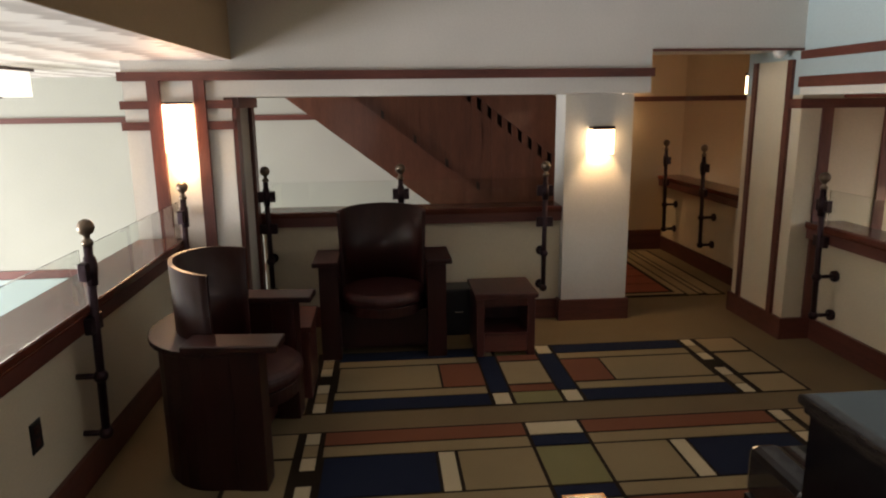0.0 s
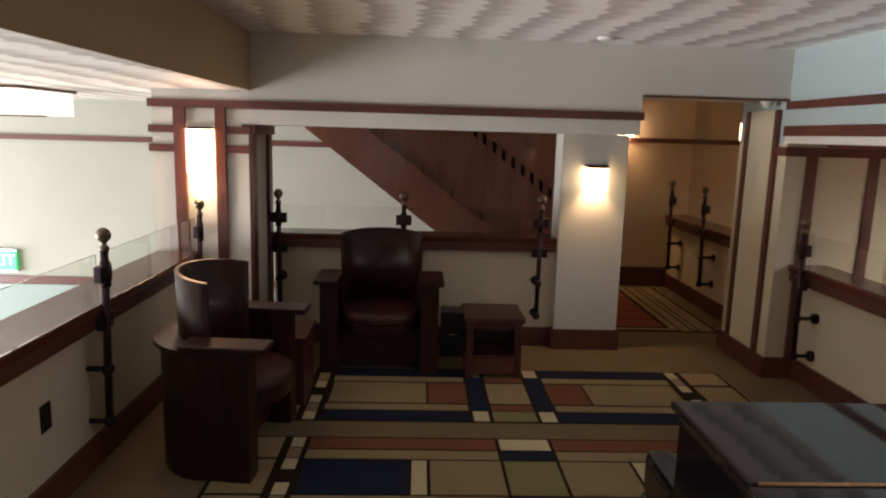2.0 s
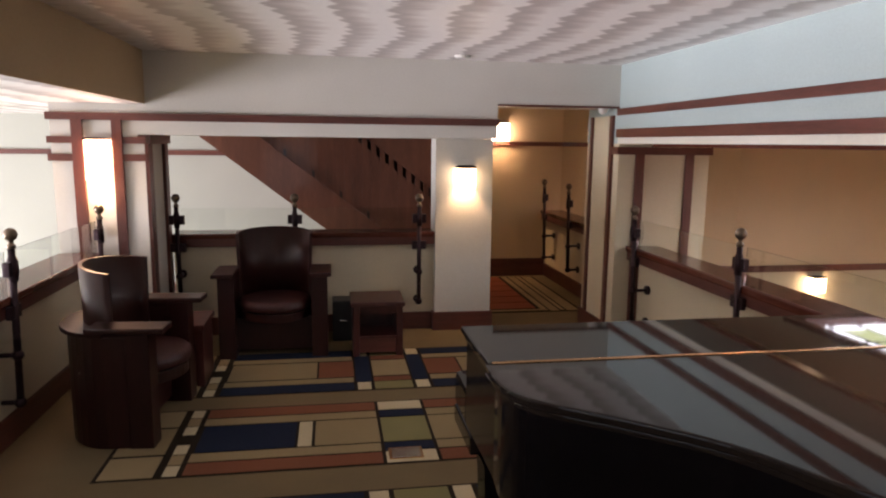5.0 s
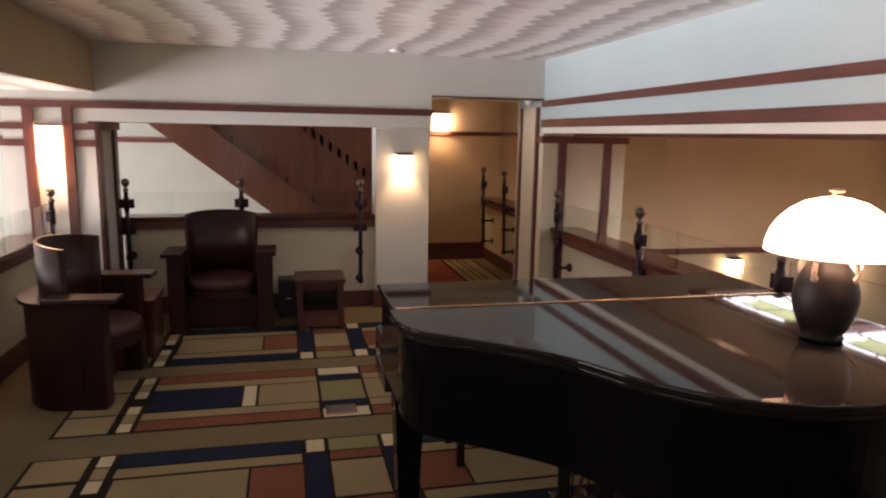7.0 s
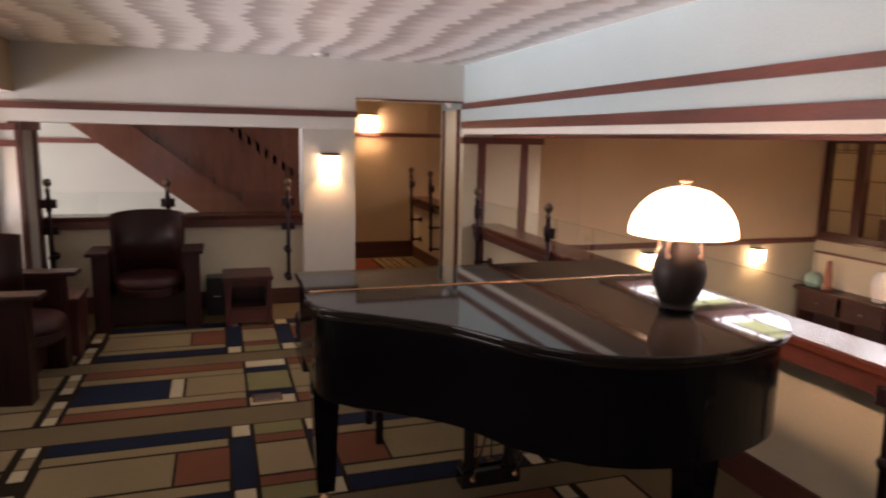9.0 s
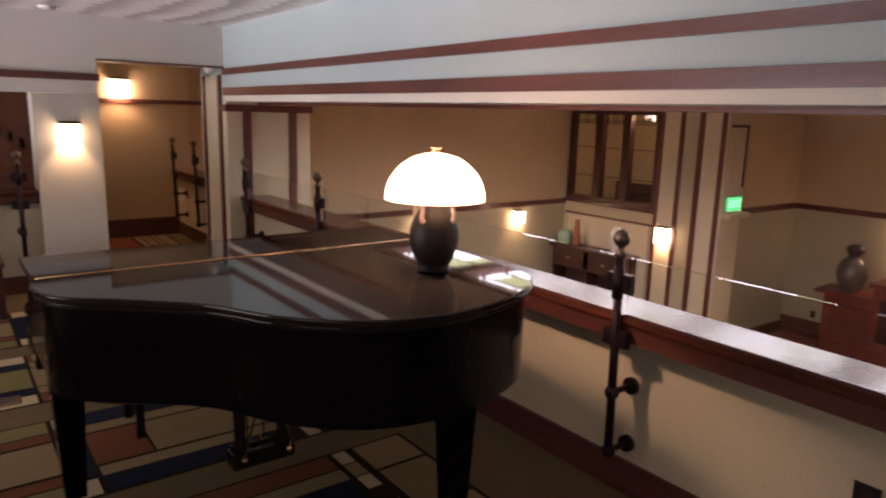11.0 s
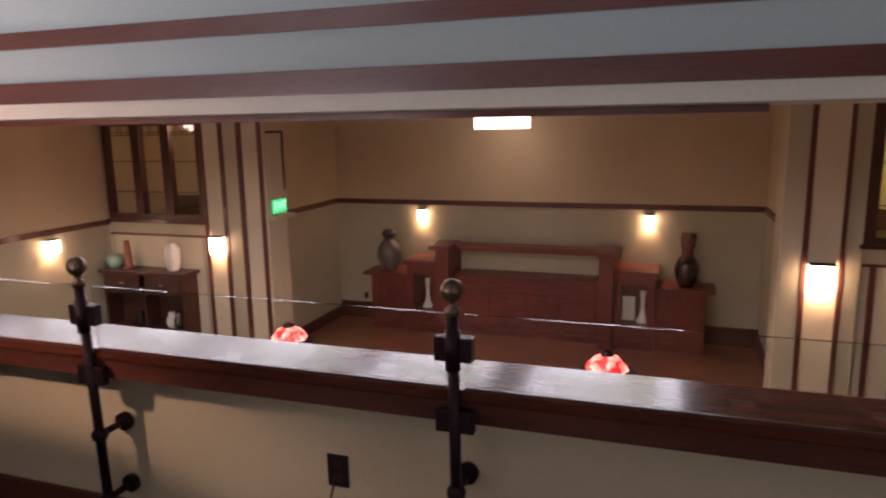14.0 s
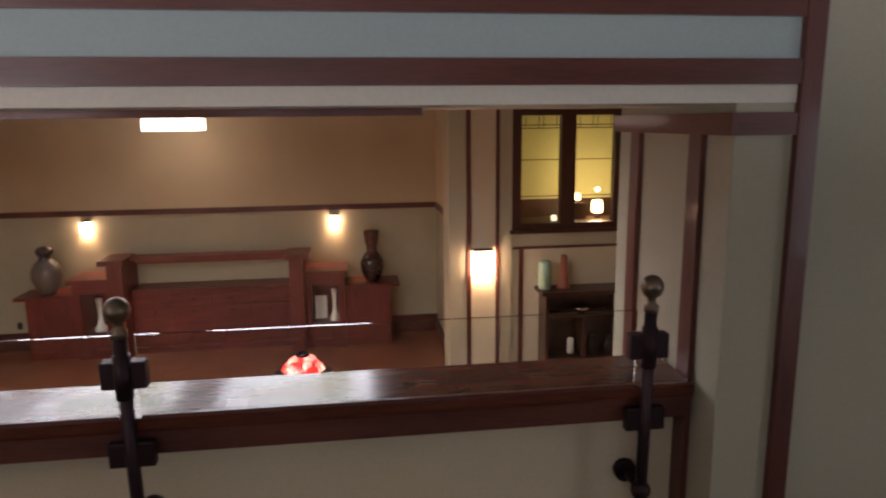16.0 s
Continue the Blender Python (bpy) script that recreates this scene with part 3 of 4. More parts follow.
# art-glass laylight over the great room
lay = tagged(new("laylight"), "leaded milk-glass laylight with green accents", "skylight", kind="structure")
lay.location = (5.75, 0.0, GC)
BAYS = [(-2.05, -1.09), (-0.85, 0.0), (0.24, 1.24), (1.48, 2.42), (2.60, 3.50)]
part("laylight_frame", boxes([(-1.65, 1.45, -2.2, -2.05, -0.03, 0.08), (-1.65, 1.45, 3.50, 3.6, -0.03, 0.08), (-1.65, -1.56, -2.05, 3.50, -0.03, 0.08), (1.36, 1.45, -2.05, 3.50, -0.03, 0.08)]), WOOD_Y, lay)
for k, (y0, y1) in enumerate(BAYS):
    if k:
        part("beam", boxes([(-1.56, 1.36, BAYS[k - 1][1], y0, -0.03, 0.08)]), WOOD_X, lay)
    for j in range(3):
        x0 = -1.56 + j * 2.92 / 3
        x1 = x0 + 2.92 / 3
        part("glass_panel", boxes([(x0 + 0.02, x1 - 0.02, y0 + 0.01, y1 - 0.01, 0.03, 0.04)]), SKY_GLASS, lay)
        part("green_glass", boxes([(x0 + 0.20, x0 + 0.42, y0 + 0.14, y1 - 0.14, 0.024, 0.029), (x0 + 0.46, x1 - 0.22, y0 + 0.14, y0 + 0.36, 0.024, 0.029)]), SKY_GREEN, lay)
        part("lead_came", boxes([(x0 + a, x0 + a + 0.012, y0 + 0.01, y1 - 0.01, 0.018, 0.029) for a in (0.11, 0.19, 0.43, 0.70)] + [(x0 + 0.02, x1 - 0.02, y, y + 0.012, 0.018, 0.0235) for y in (y0 + 0.10, (y0 + y1) / 2, y1 - 0.11)]), BLACK, lay)
        if j:
            part("glazing_bar", boxes([(x0 - 0.02, x0 + 0.02, y0, y1, -0.015, 0.05)]), WOOD_Y, lay)
built("laylight_cover", [(4.0, 7.3, -2.3, 3.7, GC + 0.15, GC + 0.2)], WHITE)

# ---- carpet pattern ----


def carpet_pattern():
    """Inlaid bands: motif A (low) and motif B (tall) by turns, mirrored about MID."""
    MID, mats = 1.16, [C_LINE, C_FIELD, C_BLUE, C_RUST, C_CREAM, C_OLIVE, C_SAND]
    LINE, TANC, BLUE, RUST, CRM, OLV, SND = range(7)
    verts, faces, index = [], [], []

    def cell(x0, x1, y0, y1, m, z=0.004, g=0.0065):
        b = len(verts)
        for zz in (0.0005, z):
            verts.extend([(x0 + g, y0 + g, zz), (x1 - g, y0 + g, zz), (x1 - g, y1 - g, zz), (x0 + g, y1 - g, zz)])
        for f in ((4, 5, 6, 7), (0, 1, 5, 4), (1, 2, 6, 5), (2, 3, 7, 6), (3, 0, 4, 7)):
            faces.append([b + k for k in f])
            index.append(m)

    def both(u0, u1, y0, y1, m, **k):
        cell(MID - u1, MID - u0, y0, y1, m, **k)
        cell(MID + u0, MID + u1, y0, y1, m, **k)

    def motif_a(y):
        cell(MID - 1.25, MID + 1.25, y - 0.445, y + 0.445, LINE, 0.002, 0)
        both(0.137, 0.257, y - 0.283, y + 0.283, BLUE)
        both(0.257, 0.515, y - 0.175, y + 0.175, RUST)
        both(0.515, 1.13, y - 0.175, y + 0.175, TANC)
        cell(MID - 0.135, MID + 0.135, y - 0.175, y + 0.175, SND)
        for s in (-1, 1):
            def row(a, b):
                return (y + s * a, y + s * b) if s > 0 else (y - b, y - a)
            for a, b, inner, mid, strip in ((0.185, 0.285, CRM, RUST, TANC), (0.285, 0.435, CRM, OLV, BLUE)):
                r0, r1 = row(a, b)
                cell(MID - 0.135, MID + 0.135, r0, r1, mid)
                if mid == OLV:
                    both(0.147, 0.25, r0, r1, inner)
                both(0.262, 1.14, r0, r1, strip)
        border(y, 0.435)

    def motif_b(y):
        cell(MID - 1.25, MID + 1.25, y - 0.43, y + 0.43, LINE, 0.002, 0)
        cell(MID - 0.14, MID + 0.14, y - 0.17, y + 0.17, OLV)
        both(0.145, 0.515, y - 0.17, y + 0.17, TANC)
        both(0.52, 0.607, y - 0.17, y + 0.17, CRM)
        both(0.61, 1.14, y - 0.17, y + 0.17, BLUE)
        for s in (-1, 1):
            for a, b, mid, strip in ((0.173, 0.28, BLUE, TANC), (0.283, 0.42, CRM, RUST)):
                r0, r1 = (y + a, y + b) if s > 0 else (y - b, y - a)
                cell(MID - 0.14, MID + 0.14, r0, r1, mid)
                both(0.147, 1.15, r0, r1, strip)
        border(y, 0.42)

    def border(y, h):
        n = 7
        for k in range(n):
            a = y - h + 2 * h * k / n
            if k != 3:
                both(1.165, 1.245, a, a + 2 * h / n, CRM if k % 2 == 0 else SND)
        both(1.25, 1.56, y - h - 0.01, y + h + 0.01, LINE, z=0.002, g=0.0)
        for a, b, m in ((-h, -h + 0.24, SND), (-0.17, 0.17, TANC), (h - 0.24, h, SND)):
            both(1.275, 1.545, y + a, y + b, m)

    for k in range(4):
        motif_a(3.885 - 2.205 * k)
        if k < 3:
            motif_b(2.805 - 2.205 * k)
    me = bpy.data.meshes.new("carpet_pattern")
    me.from_pydata(verts, [], faces)
    for m in mats:
        me.materials.append(m)
    me.polygons.foreach_set("material_index", index)
    tagged(new("carpet_pattern", me), "woven carpet with navy, rust, cream and olive blocks", kind="structure")


carpet_pattern()
built("carpet_runner", [(2.06, 3.20, 5.36, 7.10, 0.0, 0.003)], C_LINE, "hall carpet with rust panels and sand borders")
built("carpet_runner", [(2.1, 2.76, 5.50 + k * 0.27, 5.75 + k * 0.27, 0.003, 0.006) for k in range(6)], C_RUNNER)
built("carpet_runner", [(2.80, 2.86, 5.41, 7.08, 0.003, 0.006), (2.08, 2.80, 5.41, 5.455, 0.003, 0.006), (2.99, 3.03, 5.41, 7.08, 0.003, 0.006)], C_SAND)
built("carpet_runner", [(2.88, 2.97, 5.38, 7.08, 0.003, 0.0055), (3.05, 3.17, 5.38, 7.08, 0.003, 0.0055)], C_FIELD)

# ---- railing posts and glass ----


def railing_post():
    """Local: the wall lies towards +x, the post stands at x = 0; its base arm is at z = 0.26."""
    t = thing("railing_post", Matrix(), "aged bronze railing post with ball finial", "railing post", "parapet railing posts")
    part("rod", rod((0.020, 0, 0.22), (0, 0, 1.07), 0.018), BRONZE, t)
    part("finial", lathe([(0.0, 0.0), (0.022, 0.002), (0.022, 0.02), (0.012, 0.03), (0.014, 0.044), (0.026, 0.052), (0.033, 0.068), (0.034, 0.078), (0.031, 0.09), (0.022, 0.103), (0.01, 0.109), (0.0, 0.111)], (0, 0, 1.065), 20), FINIAL_BRONZE, t, "lighter bronze ball")
    part("sleeve", lathe([(0.023, 0.0), (0.023, 0.12)], (0, 0, 0.90), 16), BRONZE, t)
    part("glass_clamp", boxes([(-0.006, 0.034, -0.058, 0.058, 0.925, 1.0)], 0.004), BRONZE, t)
    part("cap_clamp", boxes([(0.0, 0.03, -0.06, 0.06, 0.70, 0.77)], 0.004), BRONZE, t)
    for z in (0.50, 0.24):
        lean = 0.020 * (1.07 - z) / 0.85
        arm = part("arm", rod((lean, 0, z), (0.14, 0, z), 0.013), BRONZE, t)
        part("rosette", rod((0.125, 0, z), (0.148, 0, z), 0.036, 18), BRONZE, arm)
        part("collar", ball((lean, 0, z), 0.03), BRONZE, arm)
    return t


first = railing_post()
first.matrix_world = pose(3.087, -2.80, -0.01)
for y in (-1.348, 0.036, 1.35, 2.667, 4.06):
    copy_thing(first, pose(3.087, y, -0.01))
for x, y in ((3.25, 6.03), (3.25, 6.87)):
    copy_thing(first, pose(x, y, 0.045))
for y in (2.87, 4.22):
    copy_thing(first, pose(-0.868, y, 0, 0, 0, 180))
for x in (-0.475, 0.455, 1.49):
    copy_thing(first, pose(x, 4.80, 0.03, 0, 0, 90))


def glass_sheet(x0, x1, y0, y1, z0, z1):
    g = part("glass_sheet", boxes([(x0, x1, y0, y1, z0, z1)]), PANE, None, "clear glass guard sheet clamped between railing posts", "structure")
    g.visible_shadow = False


for a, b in zip((-2.80, -1.348, 0.036, 1.35, 2.667), (-1.348, 0.036, 1.35, 2.667, 4.06)):
    glass_sheet(3.112, 3.120, a + 0.03, b - 0.03, 0.822, 1.055)
    # strip added to swallow the glint along the sheet's lower edge
    built("glint_stop", [(3.108, 3.124, a + 0.03, b - 0.03, 0.818, 0.829)], WOOD_Y, "slim mahogany strip added to stop glint at the glass foot")
glass_sheet(-0.900, -0.892, 1.46, 2.84, 0.822, 1.055)
glass_sheet(-0.900, -0.892, 2.90, 4.20, 0.822, 1.055)
glass_sheet(-0.445, 0.425, 4.826, 4.834, 0.872, 1.085)
glass_sheet(0.485, 1.46, 4.826, 4.834, 0.872, 1.085)


def outlet(m, cord=False):
    t = thing("wall_outlet", m, "black wall outlet plate" + (" with a hanging cord" if cord else " on the parapet"), "outlet")
    part("plate", boxes([(-0.006, 0.0, -0.04, 0.04, -0.06, 0.06)], 0.003), BLACK, t)
    for z in (-0.025, 0.025):
        part("socket", boxes([(-0.009, -0.006, -0.016, 0.016, z - 0.014, z + 0.014)]), EBONY, t)
    if cord:
        prev = Vector((-0.012, 0.01, -0.03))
        bm = bmesh.new()
        for k in range(1, 9):
            nxt = Vector((-0.012 - 0.01 * math.sin(k / 3), 0.01 + 0.012 * k, -0.03 - 0.052 * k))
            piece = rod(prev, nxt, 0.004, 8)
            me = bpy.data.meshes.new("tmp")
            piece.to_mesh(me)
            piece.free()
            bm.from_mesh(me)
            bpy.data.meshes.remove(me)
            prev = nxt
        part("cord", bm, EBONY, t, "thin brown power cord")


outlet(pose(3.235, -0.875, 0.42), True)
outlet(pose(-0.98, 2.50, 0.42, 0, 0, 180))
outlet(pose(12.8, 3.52, -1.63))

# ---- wall lamps ----


def sconce(m, label, w=0.20, h=0.20, watts=4.0, glassy=None):
    """Local: the wall is the plane y = 0, the lamp stands out towards -y; z = 0 is its top."""
    t = thing("wall_sconce", m, label, "wall lamp", "box wall sconces")
    part("back_plate", boxes([(-w * 0.35, w * 0.35, -0.012, 0.0, -h, 0.0)]), BRONZE, t)
    part("top_plate", boxes([(-w * 0.52, w * 0.52, -0.112, 0.0, 0.0, 0.022)], 0.003), BRONZE, t)
    part("shade", boxes([(-w / 2, w / 2, -0.104, -0.098, -h, -0.001), (-w / 2, -w / 2 + 0.006, -0.098, -0.012, -h, -0.001), (w / 2 - 0.006, w / 2, -0.098, -0.012, -h, -0.001)]), glassy or MICA, t, "glowing amber mica shade")
    if watts:
        bulb("sconce_light", m @ Vector((0, -0.055, -h * 0.45)), watts, WARM, 0.02)
    return t


sconce(pose(1.885, 4.85, 1.42), "amber mica box sconce on the plaster pillar", 0.15, 0.17, 13.0)
sconce(pose(2.76, 7.2, 1.87), "amber mica box sconce at the hall's end", 0.20, 0.20, 18.0, MICA_HALL)
sconce(pose(3.13, 4.95, 1.785, 0, 0, 180), "amber mica box sconce on the hall side", 0.14, 0.13, 2.0)
for x in (6.72, 8.65):
    sconce(pose(x, GN, 0.02), "amber mica box sconce on the great room wall", 0.18, 0.18, 18.0, MICA_BRIGHT)
for y in (2.32, -1.64):
    sconce(pose(GB, y, 0.06, 0, 0, -90), "amber mica box sconce above the long sideboard", 0.14, 0.18, 22.0, MICA_ALCOVE)
sconce(pose(GX - 0.03, -3.60, -0.05, 0, 0, -90), "tall amber mica sconce on the cream column", 0.26, 0.32, 28.0, MICA_BRIGHT)
sconce(pose(GX - 0.03, 4.50, -0.03, 0, 0, -90), "tall amber mica sconce on the cream column", 0.20, 0.24, 18.0, MICA_BRIGHT)
lant = thing("lantern", pose(-0.865, NORTH, 1.345), "tall glowing lantern between mahogany straps", "wall lamp")
part("shade", boxes([(-0.078, 0.078, -0.066, -0.012, 0.0, 0.28)], 0.004), LANTERN, lant, "glowing amber glass")
part("top_plate", boxes([(-0.079, 0.079, -0.07, 0.0, 0.282, 0.295)]), BRONZE, lant)
part("back_plate", boxes([(-0.06, 0.06, -0.01, 0.0, 0.0, 0.28)]), BRONZE, lant)
bulb("lantern_light", (-0.865, 4.22, 1.26), 3.6, WARM, 0.05)


def box_light(m, lx, ly, h, label, material, stem=0.0):
    t = thing("ceiling_light", m, label, "ceiling light")
    part("diffuser", boxes([(-lx / 2, lx / 2, -ly / 2, ly / 2, -h, -0.02)], 0.006), material, t, "glowing white diffuser")
    part("top_plate", boxes([(-lx / 2 - 0.02, lx / 2 + 0.02, -ly / 2 - 0.02, ly / 2 + 0.02, -0.02, 0.0)]), EBONY, t)
    part("bottom_strip", boxes([(-lx / 2 + 0.03, lx / 2 - 0.03, -0.02, 0.02, -h - 0.012, -h)]), EBONY, t)
    if stem:
        part("mount", boxes([(-0.12, 0.12, -0.12, 0.12, 0.0, stem)]), EBONY, t)


box_light(pose(-2.62, 4.75, LOW), 1.1, 0.7, 0.19, "white box ceiling light with a dark top frame", PANEL)
box_light(pose(11.9, 0.615, GC), 0.6, 0.77, 0.20, "white box ceiling light in the alcove", PANEL_ALCOVE, GE - GC)


def dome_camera(at, label, material):
    t = thing("dome_camera", Matrix.Translation(at), label, "security camera")
    part("mount", lathe([(0.042, -0.025), (0.042, 0.0)]), IVORY, t)
    part("dome", lathe([(0.0, -0.058), (0.018, -0.054), (0.032, -0.04), (0.036, -0.025)]), material, t)


dome_camera((2.93, 4.42, 1.93), "small white dome camera under the hall header", IVORY)
dome_camera((-2.75, 5.2, LOW), "small dark dome camera under the lobby ceiling", BLACK)
det = thing("smoke_detector", pose(1.7, 4.05, CEIL), "flat white smoke detector on the ceiling", "smoke detector")
part("housing", lathe([(0.05, -0.018), (0.06, -0.008), (0.06, 0.0)]), IVORY, det)


def exit_sign(m, label):
    t = thing("exit_sign", m, label, "exit sign")
    part("panel", boxes([(-0.17, 0.17, -0.03, -0.005, -0.1, 0.1)], 0.004), EXIT_GREEN, t)
    for z in (0.10, -0.115):
        part("edge_strip", boxes([(-0.18, 0.18, -0.035, 0.0, z, z + 0.015)]), STEEL, t)
    c = bpy.data.curves.new("lettering", "FONT")
    c.body, c.size, c.align_x, c.align_y, c.extrude = "EXIT", 0.16, "CENTER", "CENTER", 0.001
    c.materials.append(EXIT_PALE)
    ob = new("lettering", c)
    ob.parent = t
    ob.matrix_local = pose(0, -0.033, 0, 90, 0, 0)


exit_sign(pose(-3.62, 6.58, 0.27), "lit green exit sign on the pale lobby wall")
exit_sign(pose(10.06, 3.615, 0.43), "lit green exit sign beside the cream column")

# ---- stair ----
stair = thing("staircase", Matrix.Translation((0.0, 5.45, 0.0)), "red-brown oak staircase with boarded balustrade", "staircase")
SL = -0.765


def slope_panel(x0, x1, low, high, y0, y1):
    """A sheared panel following the stair's slope; low and high are heights above the stringer's lower line."""
    bm = bmesh.new()
    pts = [(x, 1.363 + SL * x + h) for x, h in ((x0, low), (x1, low), (x1, high), (x0, high))]
    a = [bm.verts.new((x, y0, z)) for x, z in pts]
    b = [bm.verts.new((x, y1, z)) for x, z in pts]
    bm.faces.new(a)
    bm.faces.new(b[::-1])
    for k in range(4):
        bm.faces.new((a[k], b[k], b[(k + 1) % 4], a[(k + 1) % 4]))
    bmesh.ops.recalc_face_normals(bm, faces=bm.faces[:])
    return bm


part("stringer", slope_panel(-0.62, 1.88, 0.0, 0.36, 0.0, 0.06), STAIR_WOOD, stair)
part("stringer_cap", slope_panel(-0.62, 1.88, 0.36, 0.40, -0.015, 0.07), STAIR_WOOD, stair)
k = 0
x = -0.60
while x < 1.86:
    part("board", slope_panel(x, x + 0.0814, 0.40, 1.04, 0.012 + 0.002 * (k % 2), 0.045), STAIR_WOOD, stair)
    part("block", slope_panel(x, x + 0.045, 1.04, 1.13, 0.012, 0.05), STAIR_WOOD, stair)
    x += 0.082
    k += 1
for k in range(7):
    part("plug", slope_panel(-0.42 + 0.25 * k, -0.395 + 0.25 * k, 0.40, 0.46, 0.004, 0.02), EBONY, stair)
part("handrail", slope_panel(-0.62, 1.88, 1.13, 1.6, 0.0, 0.06), STAIR_WOOD, stair)
part("soffit", slope_panel(-0.62, 1.88, 0.02, 0.06, 0.06, 1.1), STAIR_WOOD, stair)
part("back_panel", slope_panel(-0.62, 1.88, 0.06, 1.6, 0.6, 0.64), EBONY, stair)

# ---- grand piano ----
piano = thing("grand_piano", Matrix.Translation((0, 0, 0)), "closed black lacquered baby grand piano", "piano")


def smooth_line(pts, n=5):
    out = []
    for i in range(len(pts) - 1):
        p0, p1, p2, p3 = (Vector((*pts[max(0, min(len(pts) - 1, j))], 0)) for j in (i - 1, i, i + 1, i + 2))
        for s in range(n):
            u = s / n
            q = 0.5 * ((2 * p1) + (p2 - p0) * u + (2 * p0 - 5 * p1 + 4 * p2 - p3) * u * u + (3 * p1 - p0 - 3 * p2 + p3) * u ** 3)
            out.append((q.x, q.y))
    return out + [tuple(pts[-1])]


BEND = smooth_line([(1.185, 0.90), (1.178, 0.76), (1.225, 0.635), (1.40, 0.49), (1.57, 0.33), (1.69, 0.13), (1.81, 0.0), (1.95, -0.085), (2.12, -0.125), (2.30, -0.11), (2.50, -0.045), (2.63, 0.05), (2.69, 0.16), (2.715, 0.40), (2.72, 0.90)])


def shrunk(pts, d, centre=(2.0, 0.6)):
    out = []
    for x, y in pts:
        v = Vector((x - centre[0], y - centre[1]))
        v *= 1 - d / v.length
        out.append((centre[0] + v.x, centre[1] + v.y))
    return out


part("lid", slab(BEND + [(2.72, 0.897), (1.185, 0.897)][::1], 0.995, 1.02, 0.007), LACQUER, piano, "glossy black lid")
part("front_lid", slab([(1.188, 0.903), (2.72, 0.903), (2.72, 1.30), (1.188, 1.30)], 0.995, 1.02, 0.007), LACQUER, piano)
part("lid_moulding", slab(shrunk(BEND, 0.012) + [(2.708, 1.29), (1.197, 1.29)], 0.979, 0.9945, 0.004), LACQUER, piano)
part("hinge", rod((1.20, 0.90, 1.0205), (2.70, 0.90, 1.0205), 0.0045), BRASS, piano, "long brass lid hinge")
part("rim", slab(shrunk(BEND, 0.025) + [(2.695, 1.28), (1.205, 1.28)], 0.682, 0.979), RIM_LACQUER, piano)
part("soundboard_frame", slab(shrunk(BEND, 0.10) + [(2.62, 1.2), (1.28, 1.2)], 0.655, 0.684), EBONY, piano)
part("key_bed", boxes([(1.205, 2.695, 1.20, 1.50, 0.60, 0.67)], 0.008), LACQUER, piano)
for x in (1.205, 2.615):
    part("arm", boxes([(x, x + 0.08, 1.275, 1.50, 0.67, 0.80)], 0.02), LACQUER, piano)
part("fallboard", boxes([(1.285, 2.615, 1.275, 1.33, 0.67, 0.93)], 0.01), LACQUER, piano)
part("key_cover", boxes([(1.285, 2.615, 1.33, 1.48, 0.70, 0.735)], 0.008), LACQUER, piano)
for x in (1.5, 2.4):
    part("lid_knob", ball((x, 1.485, 0.735), 0.012), BRASS, piano)


def leg(x, y, top):
    bm = bmesh.new()
    bmesh.ops.create_cone(bm, cap_ends=True, segments=4, radius1=0.052, radius2=0.082, depth=top - 0.08, matrix=Matrix.Translation((x, y, 0.08 + (top - 0.08) / 2)) @ pose(0, 0, 0, 0, 0, 45))
    ob = part("leg", bm, RIM_LACQUER, piano)
    part("caster", lathe([(0.012, 0.0), (0.026, 0.008), (0.026, 0.045), (0.012, 0.055), (0.012, 0.08)], (x, y, 0), 16), BRASS, ob, "brass caster")


leg(1.29, 1.16, 0.61)
leg(2.60, 1.16, 0.61)
leg(2.42, 0.20, 0.61)
lyre = part("pedal_lyre", boxes([(1.86, 2.14, 0.985, 1.07, 0.075, 0.15)], 0.008), LACQUER, piano)
part("lyre_block", boxes([(1.87, 2.13, 0.97, 1.08, 0.60, 0.657)], 0.008), LACQUER, lyre)
for x in (1.905, 2.095):
    part("lyre_post", lathe([(0.034, 0.0), (0.034, 0.03), (0.024, 0.05), (0.027, 0.20), (0.024, 0.41), (0.034, 0.43), (0.034, 0.46)], (x, 1.025, 0.145), 18), LACQUER, lyre)
for x in (1.93, 2.0, 2.07):
    part("pedal", boxes([(x - 0.012, x + 0.012, 1.08, 1.21, 0.085, 0.098)], 0.003), BRASS, lyre, "brass pedal")
    part("pedal_rod", rod((x, 1.0, 0.19), (x, 1.0, 0.64), 0.004), STEEL, lyre)
for x in (1.90, 2.10):
    part("lyre_brace", rod((x, 0.965, 0.13), (x + 0.02, 0.72, 0.66), 0.006), STEEL, lyre)
    part("brace_nut", ball((x, 0.962, 0.13), 0.013), BRASS, lyre)

bench = thing("piano_bench", pose(1.97, 1.82, 0), "black lacquered piano bench", "bench")
part("seat", boxes([(-0.38, 0.38, -0.18, 0.18, 0.44, 0.50)], 0.012), LACQUER, bench)
part("apron", boxes([(-0.34, 0.34, -0.15, 0.15, 0.37, 0.44)]), LACQUER, bench)
for x in (-0.32, 0.32):
    for y in (-0.13, 0.13):
        part("leg", boxes([(x - 0.018, x + 0.018, y - 0.018, y + 0.018, 0.0, 0.37)], 0.003), LACQUER, bench)

